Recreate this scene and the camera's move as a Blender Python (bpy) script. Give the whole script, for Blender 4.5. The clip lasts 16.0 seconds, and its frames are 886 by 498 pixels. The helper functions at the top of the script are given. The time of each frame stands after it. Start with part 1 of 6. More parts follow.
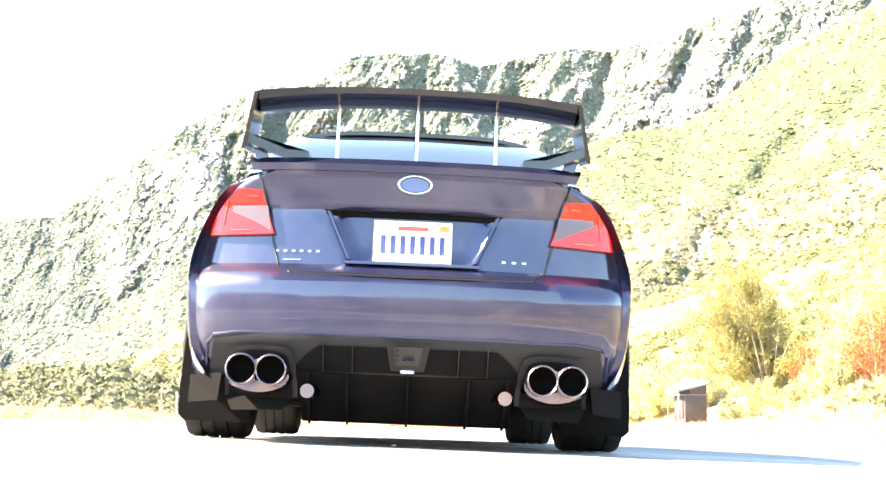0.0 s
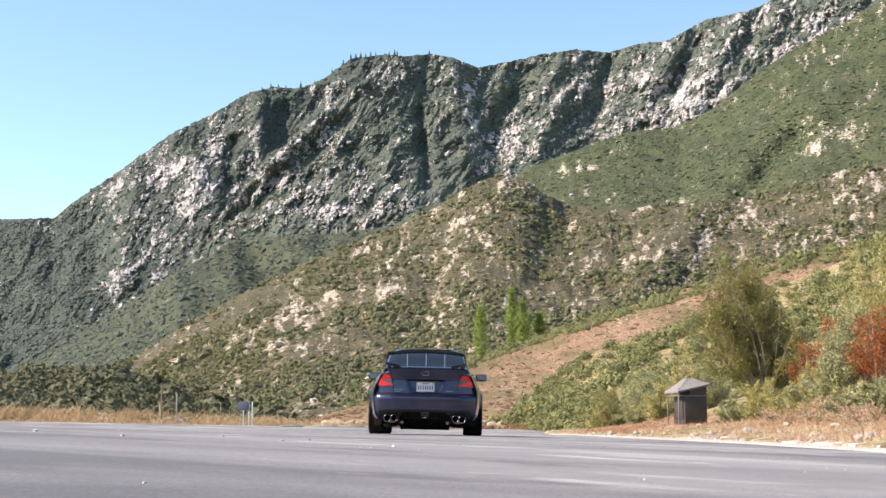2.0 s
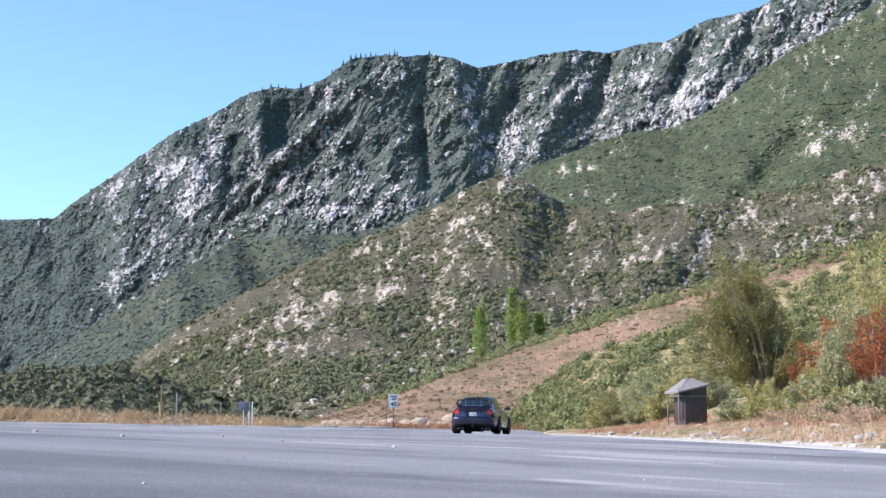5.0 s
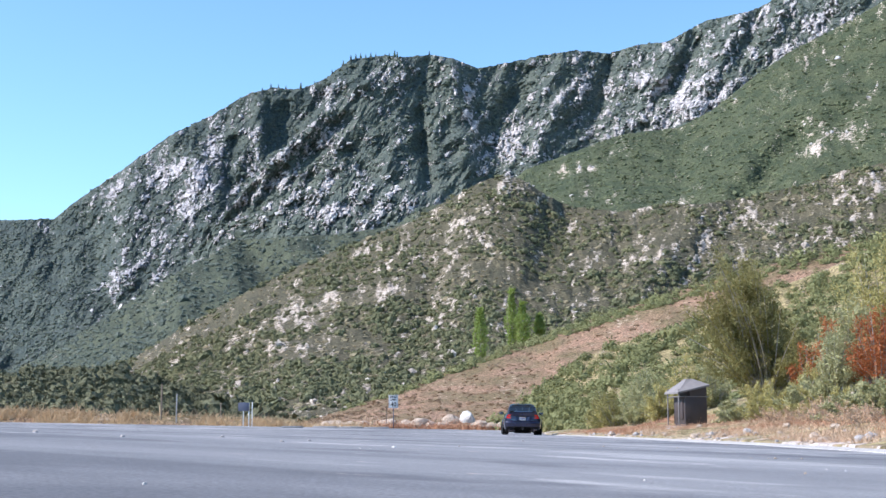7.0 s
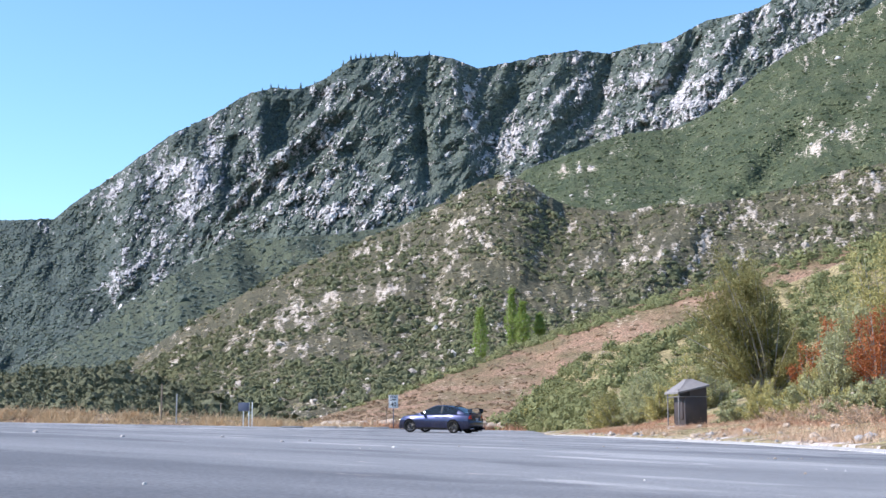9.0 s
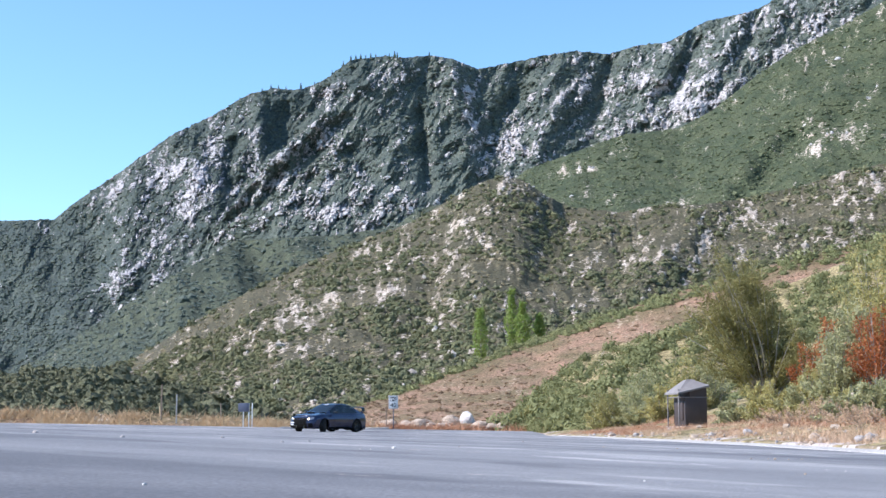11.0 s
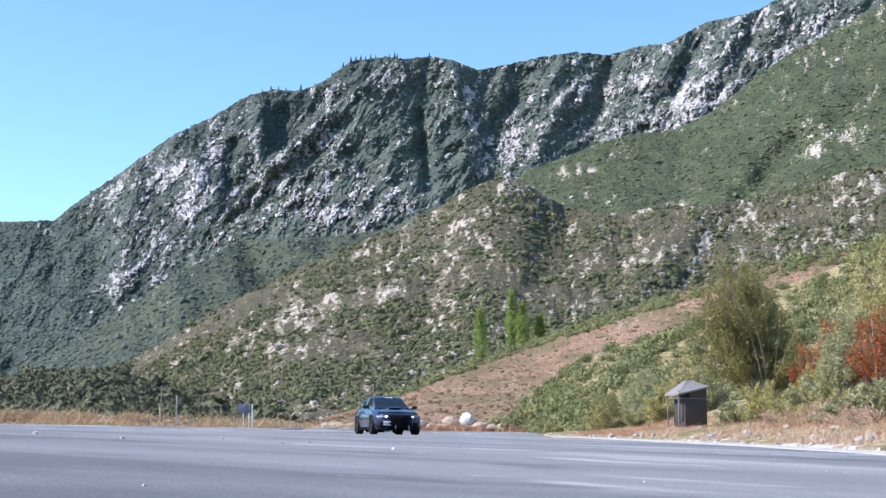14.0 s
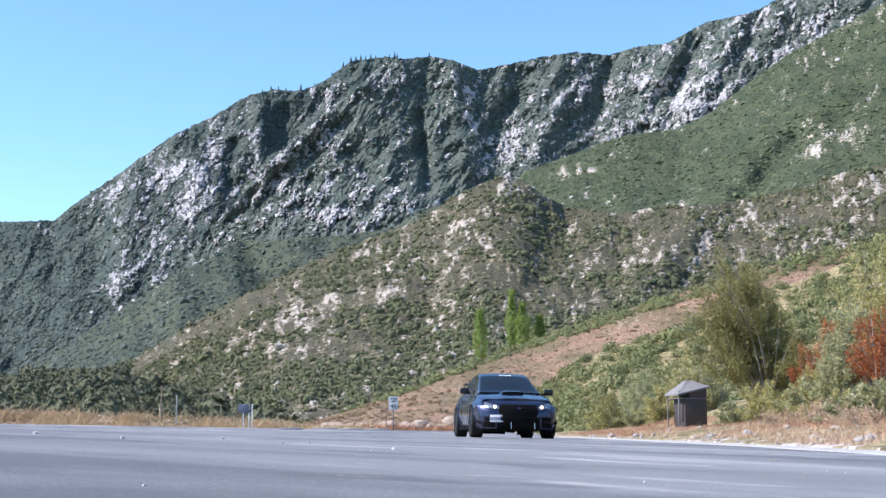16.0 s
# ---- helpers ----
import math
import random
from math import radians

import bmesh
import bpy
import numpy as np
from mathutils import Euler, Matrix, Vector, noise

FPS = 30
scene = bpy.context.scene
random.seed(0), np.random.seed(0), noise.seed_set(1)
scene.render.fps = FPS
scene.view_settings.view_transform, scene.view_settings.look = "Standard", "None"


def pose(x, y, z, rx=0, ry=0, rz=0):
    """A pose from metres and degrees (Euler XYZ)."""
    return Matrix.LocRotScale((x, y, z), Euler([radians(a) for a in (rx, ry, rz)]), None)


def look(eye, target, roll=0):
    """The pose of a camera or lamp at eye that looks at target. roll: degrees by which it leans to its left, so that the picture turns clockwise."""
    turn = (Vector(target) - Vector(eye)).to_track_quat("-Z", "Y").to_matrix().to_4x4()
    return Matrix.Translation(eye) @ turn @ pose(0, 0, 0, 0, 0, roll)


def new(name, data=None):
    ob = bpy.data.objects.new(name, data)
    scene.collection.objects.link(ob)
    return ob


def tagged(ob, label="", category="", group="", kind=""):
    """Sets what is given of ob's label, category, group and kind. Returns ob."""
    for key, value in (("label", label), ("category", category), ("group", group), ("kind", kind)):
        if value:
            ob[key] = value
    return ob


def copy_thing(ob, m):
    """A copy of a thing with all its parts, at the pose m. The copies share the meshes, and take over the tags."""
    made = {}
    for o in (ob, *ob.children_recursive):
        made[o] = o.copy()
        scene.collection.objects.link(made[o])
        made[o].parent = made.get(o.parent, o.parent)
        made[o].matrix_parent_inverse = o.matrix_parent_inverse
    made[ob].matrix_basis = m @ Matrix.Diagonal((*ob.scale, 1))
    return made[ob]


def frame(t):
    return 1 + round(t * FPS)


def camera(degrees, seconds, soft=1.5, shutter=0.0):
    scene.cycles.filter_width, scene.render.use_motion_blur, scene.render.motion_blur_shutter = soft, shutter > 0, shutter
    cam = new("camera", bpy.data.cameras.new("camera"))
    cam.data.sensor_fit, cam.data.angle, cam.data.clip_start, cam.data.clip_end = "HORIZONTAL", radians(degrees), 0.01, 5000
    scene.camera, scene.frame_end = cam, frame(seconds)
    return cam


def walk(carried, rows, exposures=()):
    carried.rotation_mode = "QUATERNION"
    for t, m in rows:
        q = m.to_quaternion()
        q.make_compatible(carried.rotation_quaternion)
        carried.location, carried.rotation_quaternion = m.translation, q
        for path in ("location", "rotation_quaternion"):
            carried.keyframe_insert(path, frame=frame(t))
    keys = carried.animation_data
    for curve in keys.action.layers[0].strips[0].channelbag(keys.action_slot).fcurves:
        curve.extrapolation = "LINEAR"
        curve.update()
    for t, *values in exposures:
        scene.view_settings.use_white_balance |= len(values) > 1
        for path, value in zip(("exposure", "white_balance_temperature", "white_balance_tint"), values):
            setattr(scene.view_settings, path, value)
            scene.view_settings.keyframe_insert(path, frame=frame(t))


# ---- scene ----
# ---------------------------------------------------------------- camera
EYE_Z = 0.082
LENS = 37.0


def tilt(dy):
    """Camera pose tilted so that the level line lies dy thousandths below the middle of the picture's half width."""
    return pose(0, 0, EYE_Z, 90 + math.degrees(math.atan(dy / 1000 * math.tan(radians(LENS / 2)))), 0, 0)


cam = camera(LENS, 16.0)
walk(cam, [(0.0, tilt(403.0)), (1.5, tilt(403.1)), (2.0, tilt(405.0)), (4.0, tilt(405.2)), (6.5, tilt(406.8)),
           (9.0, tilt(407.0)), (11.5, tilt(409.2)), (12.0, tilt(410.7)), (12.5, tilt(412.4)), (13.0, tilt(410.8)),
           (16.0, tilt(410.7))],
     exposures=[(0.0, 3.42, 8800, 18), (0.3, 2.79, 8800, 18), (0.5, 2.26, 8800, 18), (0.8, 1.63, 8800, 18), (1.0, 1.40, 8700, 18), (1.5, 1.02, 8200, 18),
                (2.0, 0.82, 7600, 18), (2.5, 0.73, 7200, 18), (3.5, 0.67, 6600, 18), (4.2, 0.65, 6350, 18), (6.5, 0.64, 6050, 16), (16.0, 0.64, 6000, 16)])

# ---------------------------------------------------------------- sky and sun
SUN_TO = Vector((-0.72, -0.14, 0.68)).normalized()
world = bpy.data.worlds.new("sky")
scene.world = world
world.use_nodes = True
wt = world.node_tree
sky = wt.nodes.new("ShaderNodeTexSky")
sky.sky_type = 'NISHITA'
sky.sun_disc = False
sky.sun_elevation = math.asin(SUN_TO.z)
sky.sun_rotation = math.atan2(SUN_TO.x, SUN_TO.y)
sky.air_density, sky.dust_density, sky.ozone_density, sky.altitude = 1.0, 0.15, 0.8, 900
hue = wt.nodes.new("ShaderNodeMix")
hue.data_type, hue.blend_type = 'RGBA', 'MULTIPLY'
hue.inputs[0].default_value, hue.inputs[7].default_value = 1.0, (0.82, 1.04, 1.08, 1.0)
wt.links.new(sky.outputs[0], hue.inputs[6])
wt.links.new(hue.outputs[2], wt.nodes["Background"].inputs[0])
wt.nodes["Background"].inputs[1].default_value = 0.15
sun_data = bpy.data.lights.new("sun", 'SUN')
sun_data.energy, sun_data.angle, sun_data.color = 5.0, radians(0.53), (1.0, 0.95, 0.87)
sun = new("sun", sun_data)
sun.matrix_world = look(SUN_TO * 50, (0, 0, 0))


# ---------------------------------------------------------------- materials
def node(nt, kind, ins=None, **props):
    n = nt.nodes.new(kind)
    for k, v in props.items():
        if k == "operation": n.operation = v
        elif k == "blend": n.blend_type = v
        elif k == "data_type": n.data_type = v
        elif k == "attribute_name": n.attribute_name = v
        elif k == "feature": n.feature = v
    for k, v in (ins or {}).items():
        if isinstance(v, bpy.types.NodeSocket): nt.links.new(v, n.inputs[k])
        else: n.inputs[k].default_value = v
    return n


def rgb(c):
    return (c[0], c[1], c[2], 1.0)


def blend(nt, fac, a, b, how='MIX'):
    n = nt.nodes.new("ShaderNodeMix")
    n.data_type, n.blend_type = 'RGBA', how
    for i, v in ((0, fac), (6, a), (7, b)):
        if isinstance(v, bpy.types.NodeSocket): nt.links.new(v, n.inputs[i])
        else: n.inputs[i].default_value = v if i == 0 else rgb(v)
    return n.outputs[2]


def ramp(nt, fac, lo, hi):
    return node(nt, "ShaderNodeMapRange", {0: fac, 1: lo, 2: hi, 3: 0.0, 4: 1.0}).outputs[0]


def calc(nt, op, a, b=0.0):
    return node(nt, "ShaderNodeMath", {0: a, 1: b}, operation=op).outputs[0]


def grain(nt, scale, detail=5.0, rough=0.6, stretch=(1, 1, 1)):
    tc = node(nt, "ShaderNodeTexCoord").outputs["Object"]
    mp = node(nt, "ShaderNodeMapping", {0: tc, 3: stretch})
    return node(nt, "ShaderNodeTexNoise", {"Vector": mp.outputs[0], "Scale": scale, "Detail": detail, "Roughness": rough}).outputs["Fac"]


def surface(name, base=(0.5, 0.5, 0.5), rough=0.6, metal=0.0, other=None, scale=4.0, amount=1.0, fine=0.0,
            bump=0.0, bump_scale=40.0, coat=0.0, spec=0.5, island=0.0, glow=None):
    """Plain painted, plastic, metal or earthen surface: two tones mixed by broad noise, fine speckle and bump."""
    m = bpy.data.materials.new(name)
    m.use_nodes = True
    nt = m.node_tree
    bs = nt.nodes["Principled BSDF"]
    bs.inputs["Roughness"].default_value, bs.inputs["Metallic"].default_value = rough, metal
    bs.inputs["Coat Weight"].default_value, bs.inputs["Specular IOR Level"].default_value = coat, spec
    bs.inputs["Coat Roughness"].default_value = 0.03
    bs.inputs["Base Color"].default_value = rgb(base)
    if other:
        col = blend(nt, ramp(nt, grain(nt, scale), 0.5 - 0.25 / amount, 0.5 + 0.25 / amount), base, other)
        if fine:
            col = blend(nt, fine, col, blend(nt, ramp(nt, grain(nt, bump_scale), 0.35, 0.65), (0.05, 0.05, 0.05), (1.0, 1.0, 1.0)), 'OVERLAY')
        if island:
            rnd = node(nt, "ShaderNodeNewGeometry").outputs["Random Per Island"]
            col = blend(nt, island, col, blend(nt, rnd, (0.12, 0.12, 0.12), (0.9, 0.9, 0.9)), 'OVERLAY')
        nt.links.new(col, bs.inputs["Base Color"])
    if bump:
        b = node(nt, "ShaderNodeBump", {"Height": grain(nt, bump_scale), "Strength": min(1.0, bump), "Distance": 0.5 / bump_scale})
        nt.links.new(b.outputs[0], bs.inputs["Normal"])
    if glow:
        bs.inputs["Emission Color"].default_value, bs.inputs["Emission Strength"].default_value = rgb(glow[0]), glow[1]
    return m


def terrain(name, veg, veg2, rock, rock2, soil, size, edge=0.05, soil_mid=0.35, relief=0.9):
    """Hillside: low scrub, bare soil and rock sorted by the surface's own 'bare' value and by noise of the given size in metres."""
    m = bpy.data.materials.new(name)
    m.use_nodes = True
    nt = m.node_tree
    bs = nt.nodes["Principled BSDF"]
    bs.inputs["Roughness"].default_value, bs.inputs["Specular IOR Level"].default_value = 0.9, 0.15
    bare = node(nt, "ShaderNodeAttribute", attribute_name="bare").outputs["Fac"]
    n1, n2 = grain(nt, 1 / size, 6, 0.7), grain(nt, 0.12 / size, 4)
    f = calc(nt, 'ADD', bare, calc(nt, 'MULTIPLY', calc(nt, 'SUBTRACT', n1, 0.5), 2.0))
    green = blend(nt, ramp(nt, n2, 0.4, 0.62), veg, veg2)
    green = blend(nt, 0.75, green, blend(nt, ramp(nt, grain(nt, 2.2 / size, 3), 0.38, 0.62), (0.1, 0.1, 0.1), (0.85, 0.85, 0.85)), 'OVERLAY')
    stone = blend(nt, ramp(nt, grain(nt, 0.6 / size, 5), 0.4, 0.62), rock, rock2)
    stone = blend(nt, 0.65, stone, blend(nt, ramp(nt, grain(nt, 3 / size, 4), 0.35, 0.6), (0.15, 0.15, 0.15), (0.75, 0.75, 0.75)), 'OVERLAY')
    earth = blend(nt, ramp(nt, grain(nt, 1.6 / size, 4), 0.35, 0.65), soil, (soil[0] * 0.6, soil[1] * 0.6, soil[2] * 0.6))
    col = blend(nt, ramp(nt, f, soil_mid, soil_mid + 0.1), green, earth)
    col = blend(nt, ramp(nt, f, 0.5, 0.5 + edge), col, stone)
    nt.links.new(col, bs.inputs["Base Color"])
    b = node(nt, "ShaderNodeBump", {"Height": n1, "Strength": relief, "Distance": 0.35 * size})
    nt.links.new(b.outputs[0], bs.inputs["Normal"])
    return m


def foliage(name, a, b, size=1.0, rough=0.65, light=0.25):
    """Leaf material: tone differs from clump to clump, with some light passing through."""
    m = bpy.data.materials.new(name)
    m.use_nodes = True
    nt = m.node_tree
    bs = nt.nodes["Principled BSDF"]
    rnd = node(nt, "ShaderNodeNewGeometry").outputs["Random Per Island"]
    col = blend(nt, calc(nt, 'ADD', calc(nt, 'MULTIPLY', rnd, 0.38), calc(nt, 'MULTIPLY', grain(nt, 0.25 / size, 3), 0.7)), a, b)
    if size >= 1.0:
        col = blend(nt, 0.5, col, blend(nt, ramp(nt, grain(nt, 5.0 / size, 4), 0.36, 0.64), (0.15, 0.15, 0.15), (0.85, 0.85, 0.85)), 'OVERLAY')
        bm_ = node(nt, "ShaderNodeBump", {"Height": grain(nt, 4.5 / size, 4, 0.7), "Strength": 1.0, "Distance": 0.25 * size})
        nt.links.new(bm_.outputs[0], bs.inputs["Normal"])
    nt.links.new(col, bs.inputs["Base Color"])
    bs.inputs["Roughness"].default_value, bs.inputs["Specular IOR Level"].default_value = rough, 0.2
    if size < 1.0:
        tr = node(nt, "ShaderNodeBsdfTranslucent", {"Color": col})
        mx = node(nt, "ShaderNodeMixShader", {0: light, 1: bs.outputs[0], 2: tr.outputs[0]})
        nt.links.new(mx.outputs[0], nt.nodes["Material Output"].inputs[0])
    return m


# ---------------------------------------------------------------- mesh helpers
def mesh_from(name, verts, faces, material, smooth=False):
    """Mesh from arrays of vertices and equal-sided faces."""
    verts, faces = np.asarray(verts, np.float32), np.asarray(faces, np.int32)
    me = bpy.data.meshes.new(name)
    k = faces.shape[1]
    me.vertices.add(len(verts)), me.loops.add(faces.size), me.polygons.add(len(faces))
    me.vertices.foreach_set("co", verts.ravel())
    me.loops.foreach_set("vertex_index", faces.ravel())
    me.polygons.foreach_set("loop_start", np.arange(0, faces.size, k, dtype=np.int32))
    me.polygons.foreach_set("loop_total", np.full(len(faces), k, np.int32))
    me.update(calc_edges=True)
    me.polygons.foreach_set("use_smooth", np.full(len(faces), smooth))
    me.materials.append(material)
    return me


def thing(name, label, category, group="", kind="", at=None):
    ob = new(name)
    if at is not None: ob.matrix_basis = at
    return tagged(ob, label, category, group, kind)


def part(name, bm, material, parent=None, label="", smooth=True, at=None):
    """Links a bmesh as one mesh object under a thing or part."""
    me = bpy.data.meshes.new(name)
    bm.to_mesh(me)
    bm.free()
    me.materials.append(material)
    if smooth:
        me.polygons.foreach_set("use_smooth", np.full(len(me.polygons), True))
        me.set_sharp_from_angle(angle=radians(38))
    ob = new(name, me)
    ob.parent = parent
    if at is not None: ob.matrix_basis = at
    return tagged(ob, label)


def box(sx, sy, sz, x=0, y=0, z=0, bevel=0.0, segs=2, bm=None, turn=None):
    bm = bm or bmesh.new()
    m = Matrix.Translation((x, y, z)) @ (turn or Matrix()) @ Matrix.Diagonal((sx, sy, sz, 1))
    r = bmesh.ops.create_cube(bm, size=1, matrix=m)
    if bevel:
        es = list({e for v in r["verts"] for e in v.link_edges})
        bmesh.ops.bevel(bm, geom=es, offset=bevel, segments=segs, affect='EDGES', profile=0.5)
    return bm


def tube(points, radii, sides=8, bm=None, cap=True):
    """Tapered round bar through points."""
    bm = bm or bmesh.new()
    rings = []
    pts = [Vector(p) for p in points]
    for i, p in enumerate(pts):
        d = (pts[min(i + 1, len(pts) - 1)] - pts[max(i - 1, 0)]).normalized()
        a = d.orthogonal().normalized() if abs(d.z) < 0.95 else Vector((1, 0, 0))
        a = (a - d * a.dot(d)).normalized()
        b = d.cross(a)
        r = radii[i] if isinstance(radii, (list, tuple)) else radii
        rings.append([bm.verts.new(p + (a * math.cos(2 * math.pi * k / sides) + b * math.sin(2 * math.pi * k / sides)) * r) for k in range(sides)])
    for r0, r1 in zip(rings, rings[1:]):
        for k in range(sides):
            bm.faces.new((r0[k], r0[(k + 1) % sides], r1[(k + 1) % sides], r1[k]))
    if cap:
        bm.faces.new(rings[0][::-1]), bm.faces.new(rings[-1])
    return bm


def spun(profile, sides=32, axis='X', bm=None, closed=False):
    """Turns (radius, along) points about an axis."""
    bm = bm or bmesh.new()
    rings = []
    for k in range(sides):
        a = 2 * math.pi * k / sides
        ring = []
        for r, s in profile:
            c = (r * math.cos(a), r * math.sin(a))
            ring.append(bm.verts.new((s, *c) if axis == 'X' else (c[0], s, c[1]) if axis == 'Y' else (*c, s)))
        rings.append(ring)
    n = len(profile)
    for k in range(sides):
        r0, r1 = rings[k], rings[(k + 1) % sides]
        for i in range(n if closed else n - 1):
            j = (i + 1) % n
            bm.faces.new((r0[i], r1[i], r1[j], r0[j]))
    bmesh.ops.recalc_face_normals(bm, faces=bm.faces)
    return bm


def plate(outline, depth, bm=None):
    """A slab: outline of 3D points pushed along a depth vector."""
    bm = bm or bmesh.new()
    a = [bm.verts.new(Vector(p)) for p in outline]
    b = [bm.verts.new(Vector(p) + Vector(depth)) for p in outline]
    n = len(a)
    bm.faces.new(a), bm.faces.new(b[::-1])
    for i in range(n):
        bm.faces.new((a[i], b[i], b[(i + 1) % n], a[(i + 1) % n]))
    bmesh.ops.recalc_face_normals(bm, faces=bm.faces)
    return bm


# numeric noise over arrays of points
def lattice(ix, iy, iz, seed):
    h = (ix.astype(np.int64) * 374761393 + iy.astype(np.int64) * 668265263 + iz.astype(np.int64) * 2147483647 + seed * 974634777) & 0xFFFFFFFF
    h = ((h ^ (h >> 13)) * 1274126177) & 0xFFFFFFFF
    return ((h ^ (h >> 16)) & 0xFFFF) / 65535.0


def bumps(x, y, z, seed=0):
    x, y, z = np.broadcast_arrays(x, y, z)
    ix, iy, iz = np.floor(x), np.floor(y), np.floor(z)
    fx, fy, fz = x - ix, y - iy, z - iz
    fx, fy, fz = (t * t * (3 - 2 * t) for t in (fx, fy, fz))
    out = 0
    for a in (0, 1):
        for b in (0, 1):
            for c in (0, 1):
                out = out + lattice(ix + a, iy + b, iz + c, seed) * (fx if a else 1 - fx) * (fy if b else 1 - fy) * (fz if c else 1 - fz)
    return out


def fbm(x, y, z=0.0, octaves=4, seed=0, gain=0.5, ridged=False):
    """Fractal noise about 0 (or, ridged, 0 to 1 with sharp crests)."""
    s, amp, tot = 0, 1.0, 0.0
    for o in range(octaves):
        n = bumps(x * 2 ** o, y * 2 ** o, z * 2 ** o + 7.3 * o, seed + o)
        s = s + amp * ((1 - np.abs(2 * n - 1)) if ridged else n - 0.5)
        tot += amp
        amp *= gain
    return s / tot


def ground_z(x, y):
    """The lot falls gently to the right, more so near the camera."""
    s = 0.016 + 0.042 * np.exp(-np.maximum(y, 0) / 10.0)
    return -s * np.clip(x, -60, 60) + np.interp(y, [8, 31, 48, 62, 70, 77, 84, 95], [0, -0.05, -0.08, -0.125, -0.11, -0.02, 0.08, 0.10])


def kerb_x(y):
    return np.interp(y, [-50, 5, 10, 30, 64, 75], [3.4, 3.5, 3.62, 4.05, 5.2, 5.6])


def bank_z(x, y):
    d = x - kerb_x(y)
    rise = 0.035 + 0.05 * np.clip(d * 1.5, 0, 1) + 0.09 * np.clip(d, 0, 2.6) + 0.30 * np.clip(d - 2.6, 0, 4) + 0.09 * np.clip(d - 6.6, 0, 40)
    return ground_z(x, y) + rise + 0.16 * fbm(x * 0.7, y * 0.35, 3.0, 4, 5) * np.clip(d, 0, 2)


# ---------------------------------------------------------------- landforms
rng = np.random.default_rng(7)
# far scrub has a bluish, lifted base colour in place of distance haze
VEG_FAR_HAZE = terrain("scrub_far_haze", (0.066, 0.083, 0.074), (0.102, 0.118, 0.097), (0.31, 0.29, 0.29), (0.50, 0.465, 0.45), (0.20, 0.18, 0.16), 4.0, edge=0.03, soil_mid=0.42)
# same haze tint mixed into the cliff scrub and rock colours
VEG_CLIFF_HAZE = terrain("scrub_cliff_haze", (0.050, 0.066, 0.061), (0.084, 0.100, 0.085), (0.30, 0.285, 0.295), (0.49, 0.46, 0.455), (0.18, 0.16, 0.145), 4.0, edge=0.03, soil_mid=0.42)
VEG_SPUR = terrain("scrub_spur", (0.052, 0.062, 0.043), (0.078, 0.088, 0.056), (0.40, 0.36, 0.32), (0.52, 0.48, 0.43), (0.22, 0.19, 0.13), 2.2, soil_mid=0.44)
VEG_MID = terrain("scrub_green", (0.045, 0.059, 0.033), (0.074, 0.085, 0.046), (0.46, 0.36, 0.31), (0.52, 0.47, 0.41), (0.25, 0.23, 0.14), 1.8, soil_mid=0.42)
VEG_HILL = terrain("scrub_hill", (0.068, 0.064, 0.040), (0.102, 0.090, 0.056), (0.34, 0.285, 0.235), (0.46, 0.405, 0.345), (0.22, 0.185, 0.13), 1.2, soil_mid=0.38)
VEG_RED = terrain("dry_slope", (0.150, 0.115, 0.062), (0.265, 0.165, 0.11), (0.40, 0.32, 0.23), (0.46, 0.37, 0.27), (0.31, 0.225, 0.15), 0.45, relief=0.3)
VEG_BANK = terrain("bank_earth", (0.23, 0.19, 0.095), (0.31, 0.25, 0.135), (0.42, 0.34, 0.30), (0.5, 0.46, 0.42), (0.33, 0.26, 0.17), 0.5)


def grid_faces(nv, nu):
    a = np.arange(nv * nu).reshape(nv, nu)
    return np.stack([a[:-1, :-1], a[:-1, 1:], a[1:, 1:], a[1:, :-1]], -1).reshape(-1, 4)


def table(pairs, u, rough=0.0, seed=0):
    p = np.array(pairs)
    w = np.interp(u, p[:, 0], p[:, 1])
    return w + rough * fbm(u * 0.25, 0.5, seed * 1.7, 5, seed, 0.6)


def line_gap(u, w, line):
    """Distance of (u, w) from a line of slope units, and the side."""
    (a, b), (c, d) = line
    t = np.clip(((u - a) * (c - a) + (w - b) * (d - b)) / ((c - a) ** 2 + (d - b) ** 2), 0, 1)
    return np.hypot(u - a - t * (c - a), (w - b - t * (d - b)))


